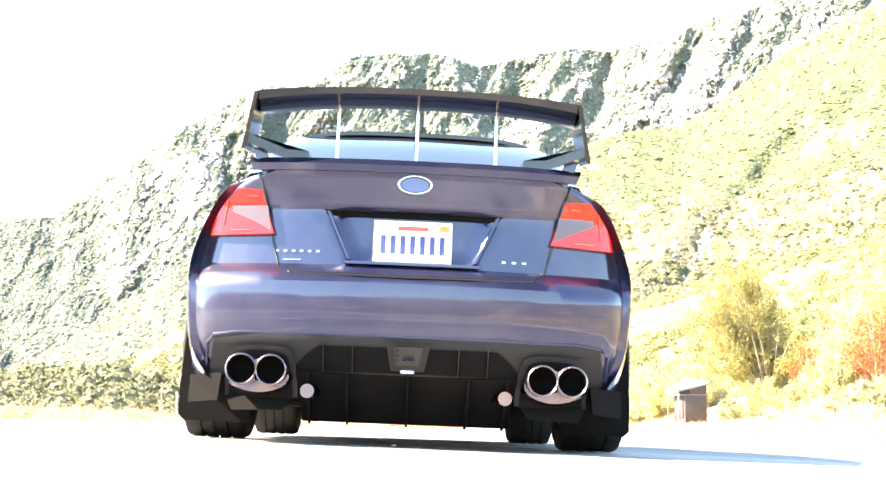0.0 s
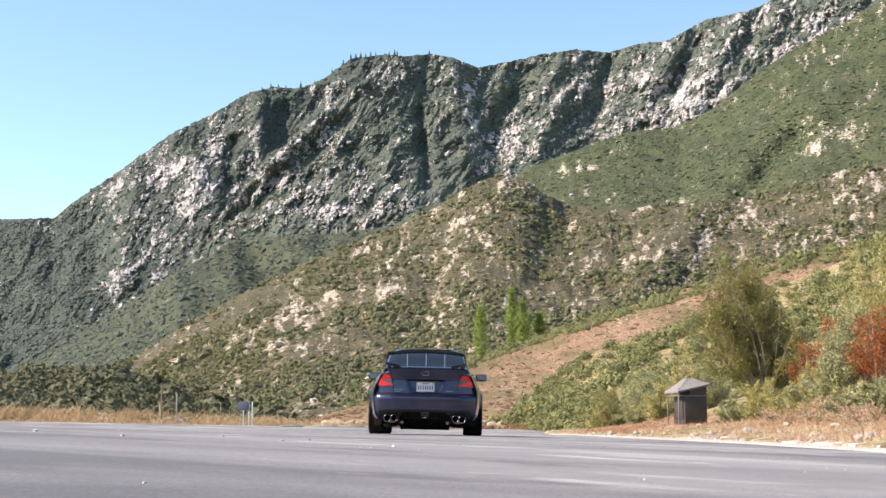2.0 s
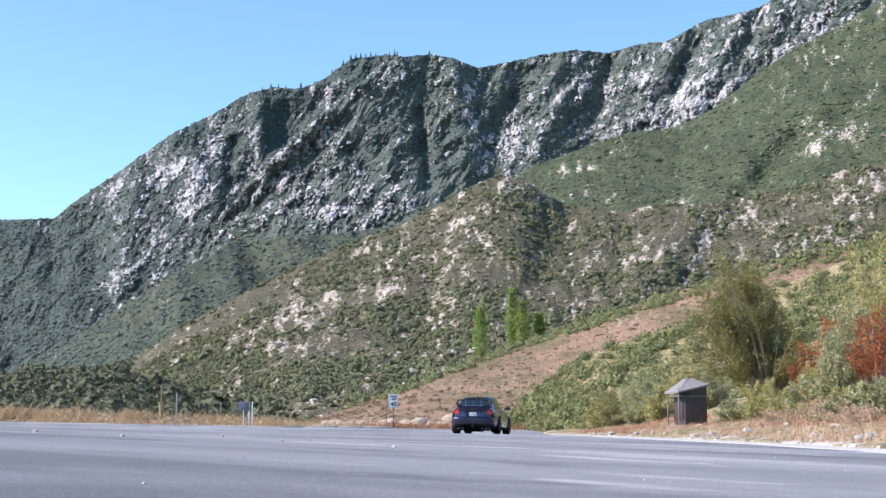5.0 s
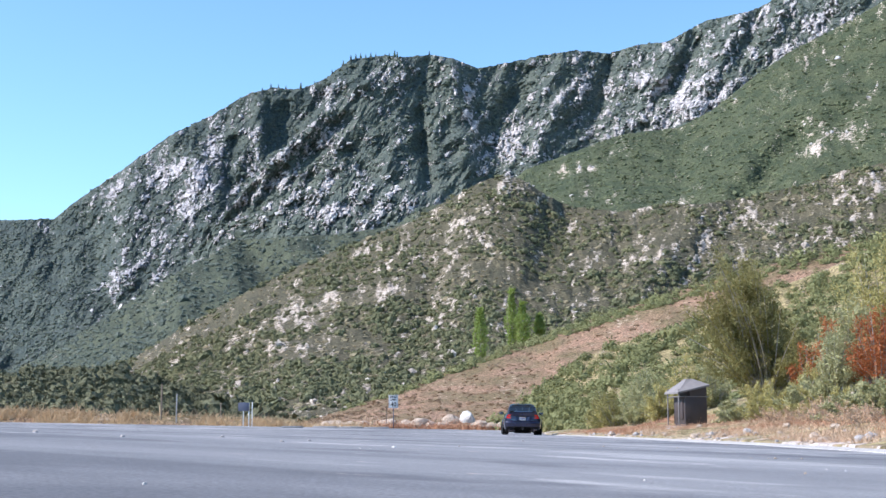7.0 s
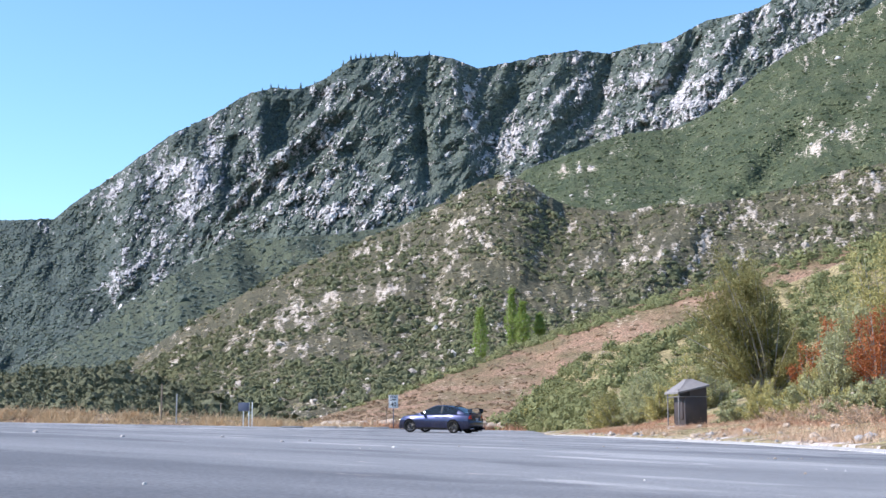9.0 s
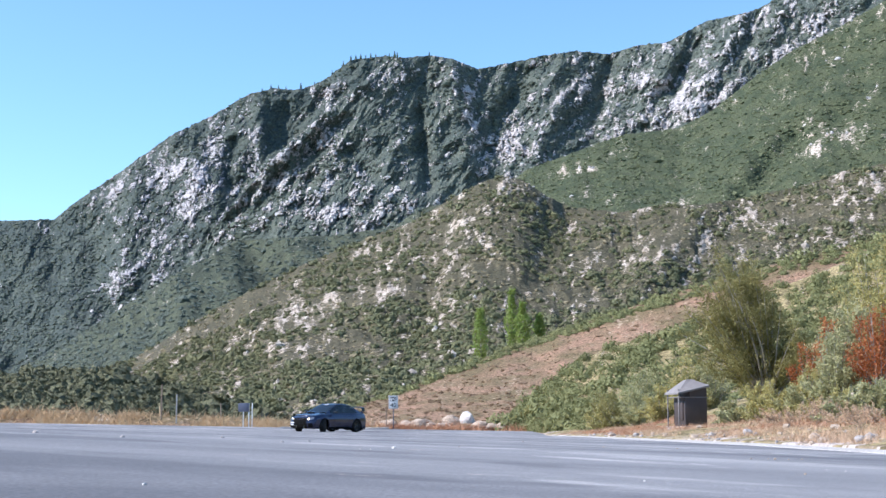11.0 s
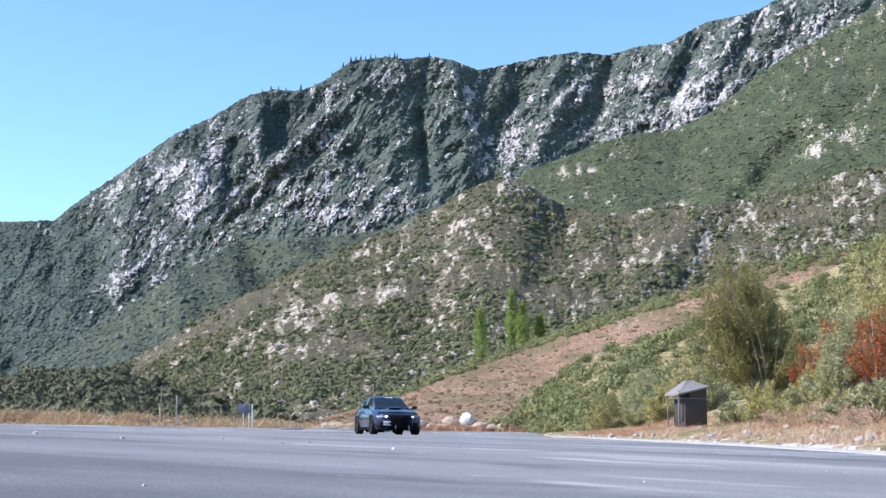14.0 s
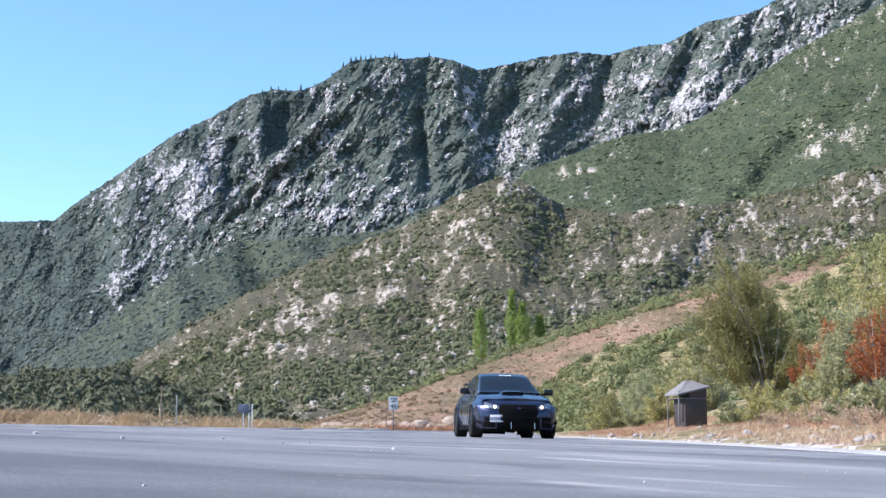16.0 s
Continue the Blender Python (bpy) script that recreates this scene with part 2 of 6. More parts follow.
def landform(name, label, crest, near, far, nu, nv, material, folds=(), relief=0.0, relief_size=30.0, rocks=(), rock_noise=0.5,
             rough=1.5, seed=1, curve=1.0, bare_base=0.0, rock_relief=0.0, foot=0.0, back=0.6, span=None, streak=1.0, rock_size=7.0, slant=0.35, facets=False):
    """A hill: crest given as (side, rise) in thousandths per metre ahead, foot at rise 'foot'. near and far are the
    distances of foot and crest over the side values. folds: spurs (-) and gullies (+): line, half width, metres."""
    c = np.array(crest)
    u = np.linspace(*(span or (c[0, 0], c[-1, 0])), nu)
    wc = table(crest, u, rough, seed)
    yn, yf = table(near, u), table(far, u)
    v = np.linspace(0, 1, nv)[:, None]
    w = foot + (np.maximum(wc, foot + 0.5) - foot) * v
    U = np.broadcast_to(u, w.shape)
    Y = yn + (yf - yn) * v ** curve
    for line, half, amount in folds:
        Y = Y + amount * np.exp(-(line_gap(U, w, line) / half) ** 2)
    px, pz = U / relief_size, w / relief_size
    wx = px + 0.5 * fbm(px * 0.7, pz * 0.7, 4.0, 3, seed + 20)
    Y = Y + relief * (0.5 - fbm(wx + slant * pz, pz * 0.55 * streak, 1.0, 5, seed + 3, 0.55, True)) * np.clip(v * 6, 0, 1)
    reg = 0
    for a, b, ra, rb, k in rocks:
        reg = reg + k * np.exp(-((U - a) / ra) ** 2 - ((w - b) / rb) ** 2)
    along, across = (U + w * 0.9) / 1.345, (U - w * 0.9) / 1.345
    clusters = fbm(across / (2.2 * rock_size), along / (4.5 * rock_size), 3.0, 3, seed + 41)
    specks = fbm(U / rock_size, w / (1.5 * rock_size), 2.0, 4, seed + 40, 0.8)
    bare = bare_base + reg + rock_noise * (0.55 * clusters + 0.85 * specks)
    Y = Y - rock_relief * np.clip(bare - 0.42, 0, 0.3) * 2 * (0.3 + fbm(U / 1.8, w / 2.6, 0.0, 2, seed + 60, 0.6, True))
    X, Z = U / 1000 * Y, EYE_Z + w / 1000 * Y
    # far side, falling away behind the crest
    nb = 8
    vb = np.linspace(0, 1, nb + 1)[1:, None]
    Yb = Y[-1] + (yf - yn + 20) * back * vb
    Xb = u / 1000 * (Y[-1] + (Yb - Y[-1]) * 0.6)
    Zb = Z[-1] * (1 - vb ** 1.3) - 3 * vb
    P = np.stack([np.vstack([X, Xb]), np.vstack([Y, Yb]), np.vstack([Z, Zb])], -1)
    me = mesh_from(name, P.reshape(-1, 3), grid_faces(nv + nb, nu), material, not facets)
    at = me.attributes.new("bare", 'FLOAT', 'POINT')
    at.data.foreach_set("value", np.vstack([bare, np.repeat(bare[-1:], nb, 0)]).astype(np.float32).ravel())
    ob = tagged(new(name, me), label, "hill", kind="structure")
    return ob, np.stack([X, Y, Z], -1), bare


def clump(level, squash, seed):
    """A ragged clump of twigs and leaves: points and triangles of unit size."""
    bm = bmesh.new()
    bmesh.ops.create_icosphere(bm, subdivisions=1, radius=(1.0, 0.82, 0.5)[level - 1])
    r = np.random.default_rng(seed)
    co = np.array([v.co for v in bm.verts])
    k = 1 + 1.2 * fbm(co[:, 0] * 1.6 + seed, co[:, 1] * 1.6, co[:, 2] * 1.6, 2, seed) + r.normal(0, 0.14, len(co))
    co = co * k[:, None] * (1, 1, squash)
    co[:, 2] = np.maximum(co[:, 2], -0.35 * squash)
    tri = np.array([[v.index for v in f.verts] for f in bm.faces])
    bm.free()
    if level > 1:
        n = 38 if level == 2 else 210
        d = r.normal(0, 1, (n, 3))
        d[:, 2] = np.abs(d[:, 2]) * 0.9 - 0.15
        d /= np.linalg.norm(d, axis=1)[:, None]
        lump = 0.86 + 0.9 * fbm(d[:, 0] * 1.8 + seed, d[:, 1] * 1.8, d[:, 2] * 1.8, 2, seed + 1)
        c = d * (lump * ((0.85 if level == 2 else 0.45) + (0.3 if level == 2 else 0.7) * np.sqrt(r.random(n))))[:, None] * (1, 1, squash)
        nrm = d + r.normal(0, 0.5, (n, 3))
        a = np.cross(nrm, r.normal(0, 1, (n, 3)))
        a /= np.linalg.norm(a, axis=1)[:, None]
        b = np.cross(nrm / np.linalg.norm(nrm, axis=1)[:, None], a)
        z = ((0.21 + 0.23 * r.random(n)) * (0.76 if level == 2 else 0.33))[:, None]
        V = np.stack([c + a * z, c - a * z * 0.6 + b * z, c - a * z * 0.6 - b * z], 1).reshape(-1, 3)
        tri = np.vstack([tri, np.arange(3 * n).reshape(-1, 3) + len(co)])
        co = np.vstack([co, V])
    return co, tri


def scatter(name, label, surf, bare, count, size, material, level=1, squash=0.8, limit=0.4, seed=3, keep=None, category="shrubs", gather=0.0, sink=-0.1):
    """Low shrubs all over a hillside, as one object."""
    r = np.random.default_rng(seed)
    nv, nu = bare.shape
    forms = [clump(level, squash * s, seed * 9 + i) for i, s in enumerate((0.8, 1.0, 1.15, 0.9, 1.3, 0.7))]
    a, b = r.random(count * 3) * (nv - 1.01), r.random(count * 3) * (nu - 1.01)
    i, j = a.astype(int), b.astype(int)
    fa, fb = (a - i)[:, None], (b - j)[:, None]
    P = surf[i, j] * (1 - fa) * (1 - fb) + surf[i + 1, j] * fa * (1 - fb) + surf[i, j + 1] * (1 - fa) * fb + surf[i + 1, j + 1] * fa * fb
    B = bare[i, j]
    ok = (B + r.normal(0, 0.08, len(B)) < limit)
    if gather: ok &= fbm(P[:, 0] / gather, P[:, 1] / gather, P[:, 2] / gather, 3, seed) > r.normal(-0.06, 0.07, len(P))
    if keep is not None: ok &= keep(P)
    P = P[ok][:count]
    S = size * np.exp(r.normal(0, 0.38, len(P)))
    T, Q, base = [], [], 0
    which = r.integers(0, len(forms), len(P))
    for f, (co, tri) in enumerate(forms):
        p, s = P[which == f], S[which == f]
        t = r.random(len(p)) * 6.283
        c, sn = np.cos(t)[:, None], np.sin(t)[:, None]
        x = co[None, :, 0] * c - co[None, :, 1] * sn
        y = co[None, :, 0] * sn + co[None, :, 1] * c
        V = np.stack([x, y, np.broadcast_to(co[:, 2], x.shape)], -1) * s[:, None, None] + p[:, None, :]
        V[:, :, 2] += sink * s[:, None]
        T.append(V.reshape(-1, 3))
        Q.append((tri[None] + base + (np.arange(len(p)) * len(co))[:, None, None]).reshape(-1, 3))
        base += V.shape[0] * V.shape[1]
    me = mesh_from(name, np.concatenate(T), np.concatenate(Q), material, False)
    return tagged(new(name, me), label, category, kind="stuff")


BACK_CREST = [(-403.4, 157.5), (-338.7, 158.4), (-297.7, 159.3), (-274.6, 178.1), (-245.0, 198.8), (-210.9, 224.5), (-178.6, 240.6),
              (-150.6, 258.1), (-133.1, 262.1), (-111.2, 261.2), (-91.6, 269.3), (-72.0, 285.1), (-45.7, 288.3), (-20.0, 284.0), (20.0, 270.0)]
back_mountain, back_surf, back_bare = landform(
    "mountain_behind", "steep rocky mountain with grey granite cliffs, tinted bluish for haze", BACK_CREST, [(-420, 1700), (30, 1750)],
    [(-420, 2350), (-300, 2350), (-150, 2400), (30, 2450)], 440, 300, VEG_CLIFF_HAZE,
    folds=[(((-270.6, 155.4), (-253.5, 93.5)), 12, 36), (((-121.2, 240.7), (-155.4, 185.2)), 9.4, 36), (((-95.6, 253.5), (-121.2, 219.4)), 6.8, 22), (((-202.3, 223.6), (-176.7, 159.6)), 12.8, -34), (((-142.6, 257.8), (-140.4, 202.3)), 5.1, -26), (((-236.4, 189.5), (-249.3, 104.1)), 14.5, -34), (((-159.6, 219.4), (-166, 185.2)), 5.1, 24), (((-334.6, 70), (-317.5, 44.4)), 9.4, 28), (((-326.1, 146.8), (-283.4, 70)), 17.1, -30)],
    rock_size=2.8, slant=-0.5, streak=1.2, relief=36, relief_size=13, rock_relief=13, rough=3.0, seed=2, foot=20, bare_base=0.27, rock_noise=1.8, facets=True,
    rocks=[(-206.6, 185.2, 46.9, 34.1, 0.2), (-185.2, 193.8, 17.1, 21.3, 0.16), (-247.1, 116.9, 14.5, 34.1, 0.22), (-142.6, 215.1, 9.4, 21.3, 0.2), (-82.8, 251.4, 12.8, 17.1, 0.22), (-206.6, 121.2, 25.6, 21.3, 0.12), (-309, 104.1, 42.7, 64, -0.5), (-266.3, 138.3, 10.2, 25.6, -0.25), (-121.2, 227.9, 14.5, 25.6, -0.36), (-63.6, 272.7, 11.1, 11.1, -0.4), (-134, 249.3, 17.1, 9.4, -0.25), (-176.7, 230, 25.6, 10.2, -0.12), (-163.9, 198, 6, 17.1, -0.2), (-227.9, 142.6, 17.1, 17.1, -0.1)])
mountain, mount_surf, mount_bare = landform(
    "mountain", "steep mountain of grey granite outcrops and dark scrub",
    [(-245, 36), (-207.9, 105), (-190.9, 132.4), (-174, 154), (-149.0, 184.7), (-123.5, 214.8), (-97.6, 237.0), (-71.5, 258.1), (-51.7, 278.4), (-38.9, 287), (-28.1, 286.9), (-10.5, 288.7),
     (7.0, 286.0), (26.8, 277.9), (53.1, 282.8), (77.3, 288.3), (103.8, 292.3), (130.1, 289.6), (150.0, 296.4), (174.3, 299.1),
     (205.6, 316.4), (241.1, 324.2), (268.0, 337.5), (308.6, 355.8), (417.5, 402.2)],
    [(-245, 1450), (420, 1300)], [(-245, 1750), (-150, 1800), (-36, 1900), (100, 2000), (420, 1900)], 640, 300, VEG_FAR_HAZE,
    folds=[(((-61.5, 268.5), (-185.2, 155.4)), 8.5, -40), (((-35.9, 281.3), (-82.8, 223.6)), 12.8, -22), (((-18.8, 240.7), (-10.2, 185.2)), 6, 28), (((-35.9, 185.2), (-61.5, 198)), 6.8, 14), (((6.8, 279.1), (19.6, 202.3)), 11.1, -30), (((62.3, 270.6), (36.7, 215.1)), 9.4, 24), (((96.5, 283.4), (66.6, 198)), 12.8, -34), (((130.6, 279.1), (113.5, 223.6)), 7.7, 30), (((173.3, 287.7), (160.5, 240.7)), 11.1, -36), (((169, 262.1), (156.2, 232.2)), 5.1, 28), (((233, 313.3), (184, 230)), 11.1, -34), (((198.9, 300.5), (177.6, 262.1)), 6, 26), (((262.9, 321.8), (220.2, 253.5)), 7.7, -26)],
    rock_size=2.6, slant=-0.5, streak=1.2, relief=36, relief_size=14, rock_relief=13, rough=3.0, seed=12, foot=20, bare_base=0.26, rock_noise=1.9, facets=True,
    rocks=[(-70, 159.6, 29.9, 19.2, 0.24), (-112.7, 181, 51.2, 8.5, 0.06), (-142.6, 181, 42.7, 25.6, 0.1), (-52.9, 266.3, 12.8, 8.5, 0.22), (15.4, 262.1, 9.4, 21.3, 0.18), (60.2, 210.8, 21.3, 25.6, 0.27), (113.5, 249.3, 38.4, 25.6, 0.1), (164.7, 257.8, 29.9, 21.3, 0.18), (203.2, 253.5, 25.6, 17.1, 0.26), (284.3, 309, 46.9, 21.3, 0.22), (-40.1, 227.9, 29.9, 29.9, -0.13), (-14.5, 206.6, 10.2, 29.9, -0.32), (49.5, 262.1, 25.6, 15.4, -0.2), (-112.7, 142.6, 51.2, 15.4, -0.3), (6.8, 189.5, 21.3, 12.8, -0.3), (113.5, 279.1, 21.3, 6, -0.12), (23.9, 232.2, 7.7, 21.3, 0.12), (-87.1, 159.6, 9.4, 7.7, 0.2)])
spur, spur_surf, spur_bare = landform(
    "spur", "long dark green scrub-covered mountain spur", [(-417.5, 15), (-308.3, 50.6), (-254.1, 84.8), (-207.9, 114.9), (-156.9, 143.1), (-122.5, 145.3),
                       (-79.4, 147.5), (-36.3, 154.0), (-19.0, 167.1), (32.9, 180), (93.1, 145.3), (160, 100)],
    [(-420, 480), (160, 560)], [(-420, 900), (160, 1080)], 330, 110, VEG_SPUR,
    folds=[(((-150, 140), (-110, 80)), 16, 60), (((-205, 113), (-190, 60)), 16, -40)],
    relief=34, relief_size=22, rough=2.0, seed=11, bare_base=0.06, rock_noise=1.2, rock_size=4.0, rock_relief=6,
    rocks=[(-75, 125, 40, 20, 0.14), (-150, 110, 30, 20, -0.1), (-120, 100, 30, 12, 0.16)])
green_ridge, ridge_surf, ridge_bare = landform(
    "green_ridge", "smooth green scrub ridge with scattered pale boulders", [(-36.0, 102.0), (63.4, 197.9), (93.9, 209.0), (137.7, 225.4), (181.4, 230.8),
                              (208.0, 244.6), (239.4, 269.3), (270.8, 291.9), (306.7, 310.1), (346.6, 332.9), (415.2, 360.5)],
    [(-40, 500), (420, 500)], [(-40, 980), (140, 1000), (420, 1030)], 300, 150, VEG_MID,
    relief=14, relief_size=26, rough=1.6, seed=23, rock_size=3.4, bare_base=0.08, rock_noise=1.25, rock_relief=5, foot=60,
    folds=[(((233, 198), (169, 155.4)), 12.8, -14), (((271.4, 219.4), (233, 176.7)), 11.1, 16), (((305.6, 257.8), (198.9, 202.3)), 14.5, -14), (((113.5, 215.1), (96.5, 181)), 10.2, -8)],
    rocks=[(305.6, 227.9, 29.9, 10.2, 0.36), (288.5, 213, 12.8, 6.8, 0.3), (105, 198, 15.4, 4.3, 0.3), (109.3, 181, 12.8, 6, 0.2), (177.6, 168.2, 21.3, 6.8, 0.36), (250.1, 234.3, 8.5, 2.6, 0.24), (292.8, 279.1, 38.4, 21.3, 0.12), (318.4, 317.5, 25.6, 17.1, 0.3), (314.1, 274.9, 8.5, 4.3, 0.2), (233, 181, 21.3, 17.1, -0.1)])
HILL = [(-395.9, 16.8), (-307.6, 33.7), (-235.9, 50.6), (-194.0, 78.3), (-151.8, 102.0), (-109.2, 123.6), (-62.1, 143.1), (-23.3, 157.5),
        (6.9, 175.9), (28.6, 188.2), (46.0, 193.5), (61.2, 190.0), (78.4, 178.1), (97.8, 169.3), (136.6, 164.9), (167.0, 170.6), (197.3, 170.6),
        (232.1, 175.9), (280.1, 186.9), (310.9, 197.9), (340.7, 203.2), (407.7, 220.1)]
hill, hill_surf, hill_bare = landform(
    "hill", "chaparral hillside with tan rock outcrops and grey-green bushes", HILL, [(-400, 215), (0, 180), (420, 190)],
    [(-400, 420), (-100, 425), (46, 430), (120, 415), (420, 430)], 680, 260, VEG_HILL,
    folds=[(((46, 193), (-90, 70)), 30, -10), (((0, 150), (-20, 50)), 12, 7), (((100, 168), (60, 90)), 14, 8), (((200, 168), (150, 110)), 16, -14),
           (((-150, 100), (-110, 40)), 18, -12)],
    relief=8, relief_size=15, rough=2.6, seed=31, rock_size=2.6, bare_base=0.19, rock_noise=1.8, rock_relief=2.2,
    rocks=[(-108.4, 91.3, 14.5, 9.4, 0.24), (-125.5, 78.5, 21.3, 7.7, 0.17), (-116.9, 61.5, 29.9, 6, 0.23), (-82.8, 95.6, 11.1, 10.2, 0.26), (-52.9, 102, 12.8, 6.8, 0.22), (-6, 82.8, 11.1, 17.1, 0.19), (-40.1, 134, 17.1, 12.8, 0.12), (2.6, 146.8, 25.6, 21.3, 0.14), (11.1, 125.5, 12.8, 12.8, 0.17), (53.8, 185.2, 17.1, 3.4, 0.16), (198.9, 138.3, 8.5, 15.4, 0.24), (233, 161.8, 17.1, 6, 0.22), (314.1, 185.2, 21.3, 17.1, 0.22), (245.8, 151.1, 8.5, 6.8, 0.22), (-151.1, 31.6, 8.5, 6.8, 0.22), (117.8, 121.2, 25.6, 12.8, 0.10), (-61.5, 70, 25.6, 17.1, -0.1), (49.5, 121.2, 55.5, 21.3, -0.12), (92.2, 151.1, 64, 12.8, -0.08)])
low_hill, low_surf, low_bare = landform(
    "low_hill", "low rise covered with dark dense bushes", [(-397.3, 40), (-333.5, 40.8), (-308.1, 43), (-270.0, 46), (-240.0, 43.0),
                                     (-210.0, 34.0), (-184.3, 26), (-154.4, 17), (-128.7, 8), (-107.5, 1.0)],
    [(-400, 105), (-107, 120)], [(-400, 170), (-107, 170)], 220, 50, VEG_HILL, relief=10, relief_size=20, rough=2.5, seed=43, bare_base=0.0,
    rock_noise=0.9, rocks=[(-205, 25, 14, 4, 0.4)])
red_slope, red_surf, red_bare = landform(
    "dry_slope", "slope of reddish-brown dried brush and bare soil", [(-120.1, 0.8), (-82.1, 12), (-35.6, 27), (6.8, 44), (49.4, 60.5), (92.2, 75.5),
                                         (135.2, 89.5), (174.0, 102.5), (204.3, 111), (256.3, 126), (299.7, 136), (338.2, 148), (405.1, 172)],
    [(-125, 88), (60, 91), (405, 96)], [(-125, 104), (60, 140), (405, 150)], 300, 110, VEG_RED, relief=2.5, relief_size=30, rough=1.0, seed=51,
    bare_base=0.16, rock_noise=0.8, rock_relief=0.12, foot=-1.0,
    rocks=[(-40, 6, 60, 5, 0.16), (60, 30, 25, 6, 0.12), (270, 118, 30, 8, 0.12)])
green_slope, gslope_surf, gslope_bare = landform(
    "green_slope", "slope of pale green low brush above the lot", [(38, 0.5), (50, 8), (62, 20), (75, 31), (92, 46), (126, 62),
                                             (169, 74), (199, 84), (250, 105), (271, 113), (299, 124), (337, 140), (404, 160)],
    [(38, 88), (62, 86), (95, 76), (125, 66), (405, 48)], [(38, 92), (120, 96), (405, 100)], 240, 80, VEG_BANK, relief=4, relief_size=22, rough=1.0, seed=61,
    bare_base=0.12, rock_noise=1.1, foot=-2.0, rocks=[(60, 12, 10, 10, 0.15)])

# bluish haze tint put into the far leaf colour
SHRUB_FAR_HAZE = foliage("shrub_far_haze", (0.062, 0.080, 0.068), (0.122, 0.142, 0.106), 4.0)
SHRUB_MID = foliage("shrub_mid", (0.078, 0.098, 0.052), (0.15, 0.163, 0.085), 3.0)
SHRUB_HILL = foliage("shrub_hill", (0.095, 0.108, 0.055), (0.23, 0.225, 0.115), 1.2)
SHRUB_DARK = foliage("shrub_dark", (0.085, 0.095, 0.055), (0.19, 0.185, 0.10), 1.0)
SHRUB_GREY = foliage("shrub_grey", (0.18, 0.16, 0.10), (0.30, 0.25, 0.15), 1.0)
SHRUB_BRIGHT = foliage("shrub_bright", (0.15, 0.18, 0.07), (0.34, 0.33, 0.15), 1.0)
SHRUB_SLOPE = foliage("shrub_slope", (0.12, 0.14, 0.058), (0.30, 0.30, 0.135), 0.9, light=0.3)
SHRUB_RED = foliage("brush_red", (0.18, 0.12, 0.07), (0.32, 0.22, 0.14), 0.9)
scatter("mountain_shrubs", "dark evergreen scrub dotting the mountain", mount_surf, mount_bare, 15000, 2.1, SHRUB_FAR_HAZE, 1, 0.8, 0.44, 3, gather=140)
scatter("cliff_shrubs", "dark evergreen scrub among the cliffs", back_surf, back_bare, 14000, 2.2, SHRUB_FAR_HAZE, 1, 0.8, 0.44, 33)
scatter("spur_shrubs", "dark scrub covering the spur", spur_surf, spur_bare, 14000, 1.25, SHRUB_FAR_HAZE, 1, 0.7, 0.40, 4)
scatter("ridge_shrubs", "green scrub on the ridge", ridge_surf, ridge_bare, 18000, 0.92, SHRUB_MID, 1, 0.6, 0.42, 5)
scatter("hill_shrubs", "rounded dark green chaparral bushes", hill_surf, hill_bare, 12500, 0.66, SHRUB_HILL, 2, 0.85, 0.42, 6, gather=26, sink=0.12)
scatter("hill_brush", "grey-brown dry brush between the bushes", hill_surf, hill_bare, 6500, 0.44, SHRUB_GREY, 1, 0.7, 0.50, 7)
scatter("low_hill_shrubs", "dense dark green bushes", low_surf, low_bare, 2600, 0.55, SHRUB_DARK, 2, 0.85, 0.45, 8, sink=0.12)
scatter("dry_brush", "reddish dried brush", red_surf, red_bare, 2600, 0.15, SHRUB_RED, 2, 0.55, 0.60, 9)
scatter("edge_shrubs", "bright green shrubs along the edge of the dry slope", red_surf[-9:], red_bare[-9:], 620, 0.42, SHRUB_BRIGHT, 3, 0.8, 0.6, 10,
        keep=lambda P: np.random.default_rng(1).random(len(P)) < np.clip((P[:, 0] / P[:, 1] + 0.09) * 8, 0.05, 1))
scatter("slope_shrubs", "pale green rounded bushes on the slope", gslope_surf, gslope_bare, 1250, 0.52, SHRUB_SLOPE, 3, 0.9, 0.60, 12)

# far granite's base colour kept cooler than the near one, to suggest haze
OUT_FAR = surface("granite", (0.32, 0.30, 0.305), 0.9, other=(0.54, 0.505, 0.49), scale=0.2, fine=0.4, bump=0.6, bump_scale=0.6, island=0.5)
OUT_NEAR = surface("tan_granite", (0.33, 0.28, 0.23), 0.9, other=(0.47, 0.415, 0.345), scale=0.5, fine=0.4, bump=0.6, bump_scale=2.0, island=0.5)


def outcrops(name, label, surf, bare, count, size, material, limit, seed):
    """Angular boulders and broken ledges where the hillside is bare."""
    return scatter(name, label, surf, 1 - bare, count, size, material, 1, 1.0, 1 - limit, seed, category="rocks", sink=-0.15)


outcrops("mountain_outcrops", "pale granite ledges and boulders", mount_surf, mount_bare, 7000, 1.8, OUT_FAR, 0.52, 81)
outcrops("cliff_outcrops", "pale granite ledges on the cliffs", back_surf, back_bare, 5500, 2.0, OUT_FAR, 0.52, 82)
outcrops("hill_outcrops", "tan boulders breaking through the scrub", hill_surf, hill_bare, 3600, 0.42, OUT_NEAR, 0.48, 83)
outcrops("ridge_outcrops", "pale boulders on the green ridge", ridge_surf, ridge_bare, 1200, 1.1, OUT_FAR, 0.47, 84)

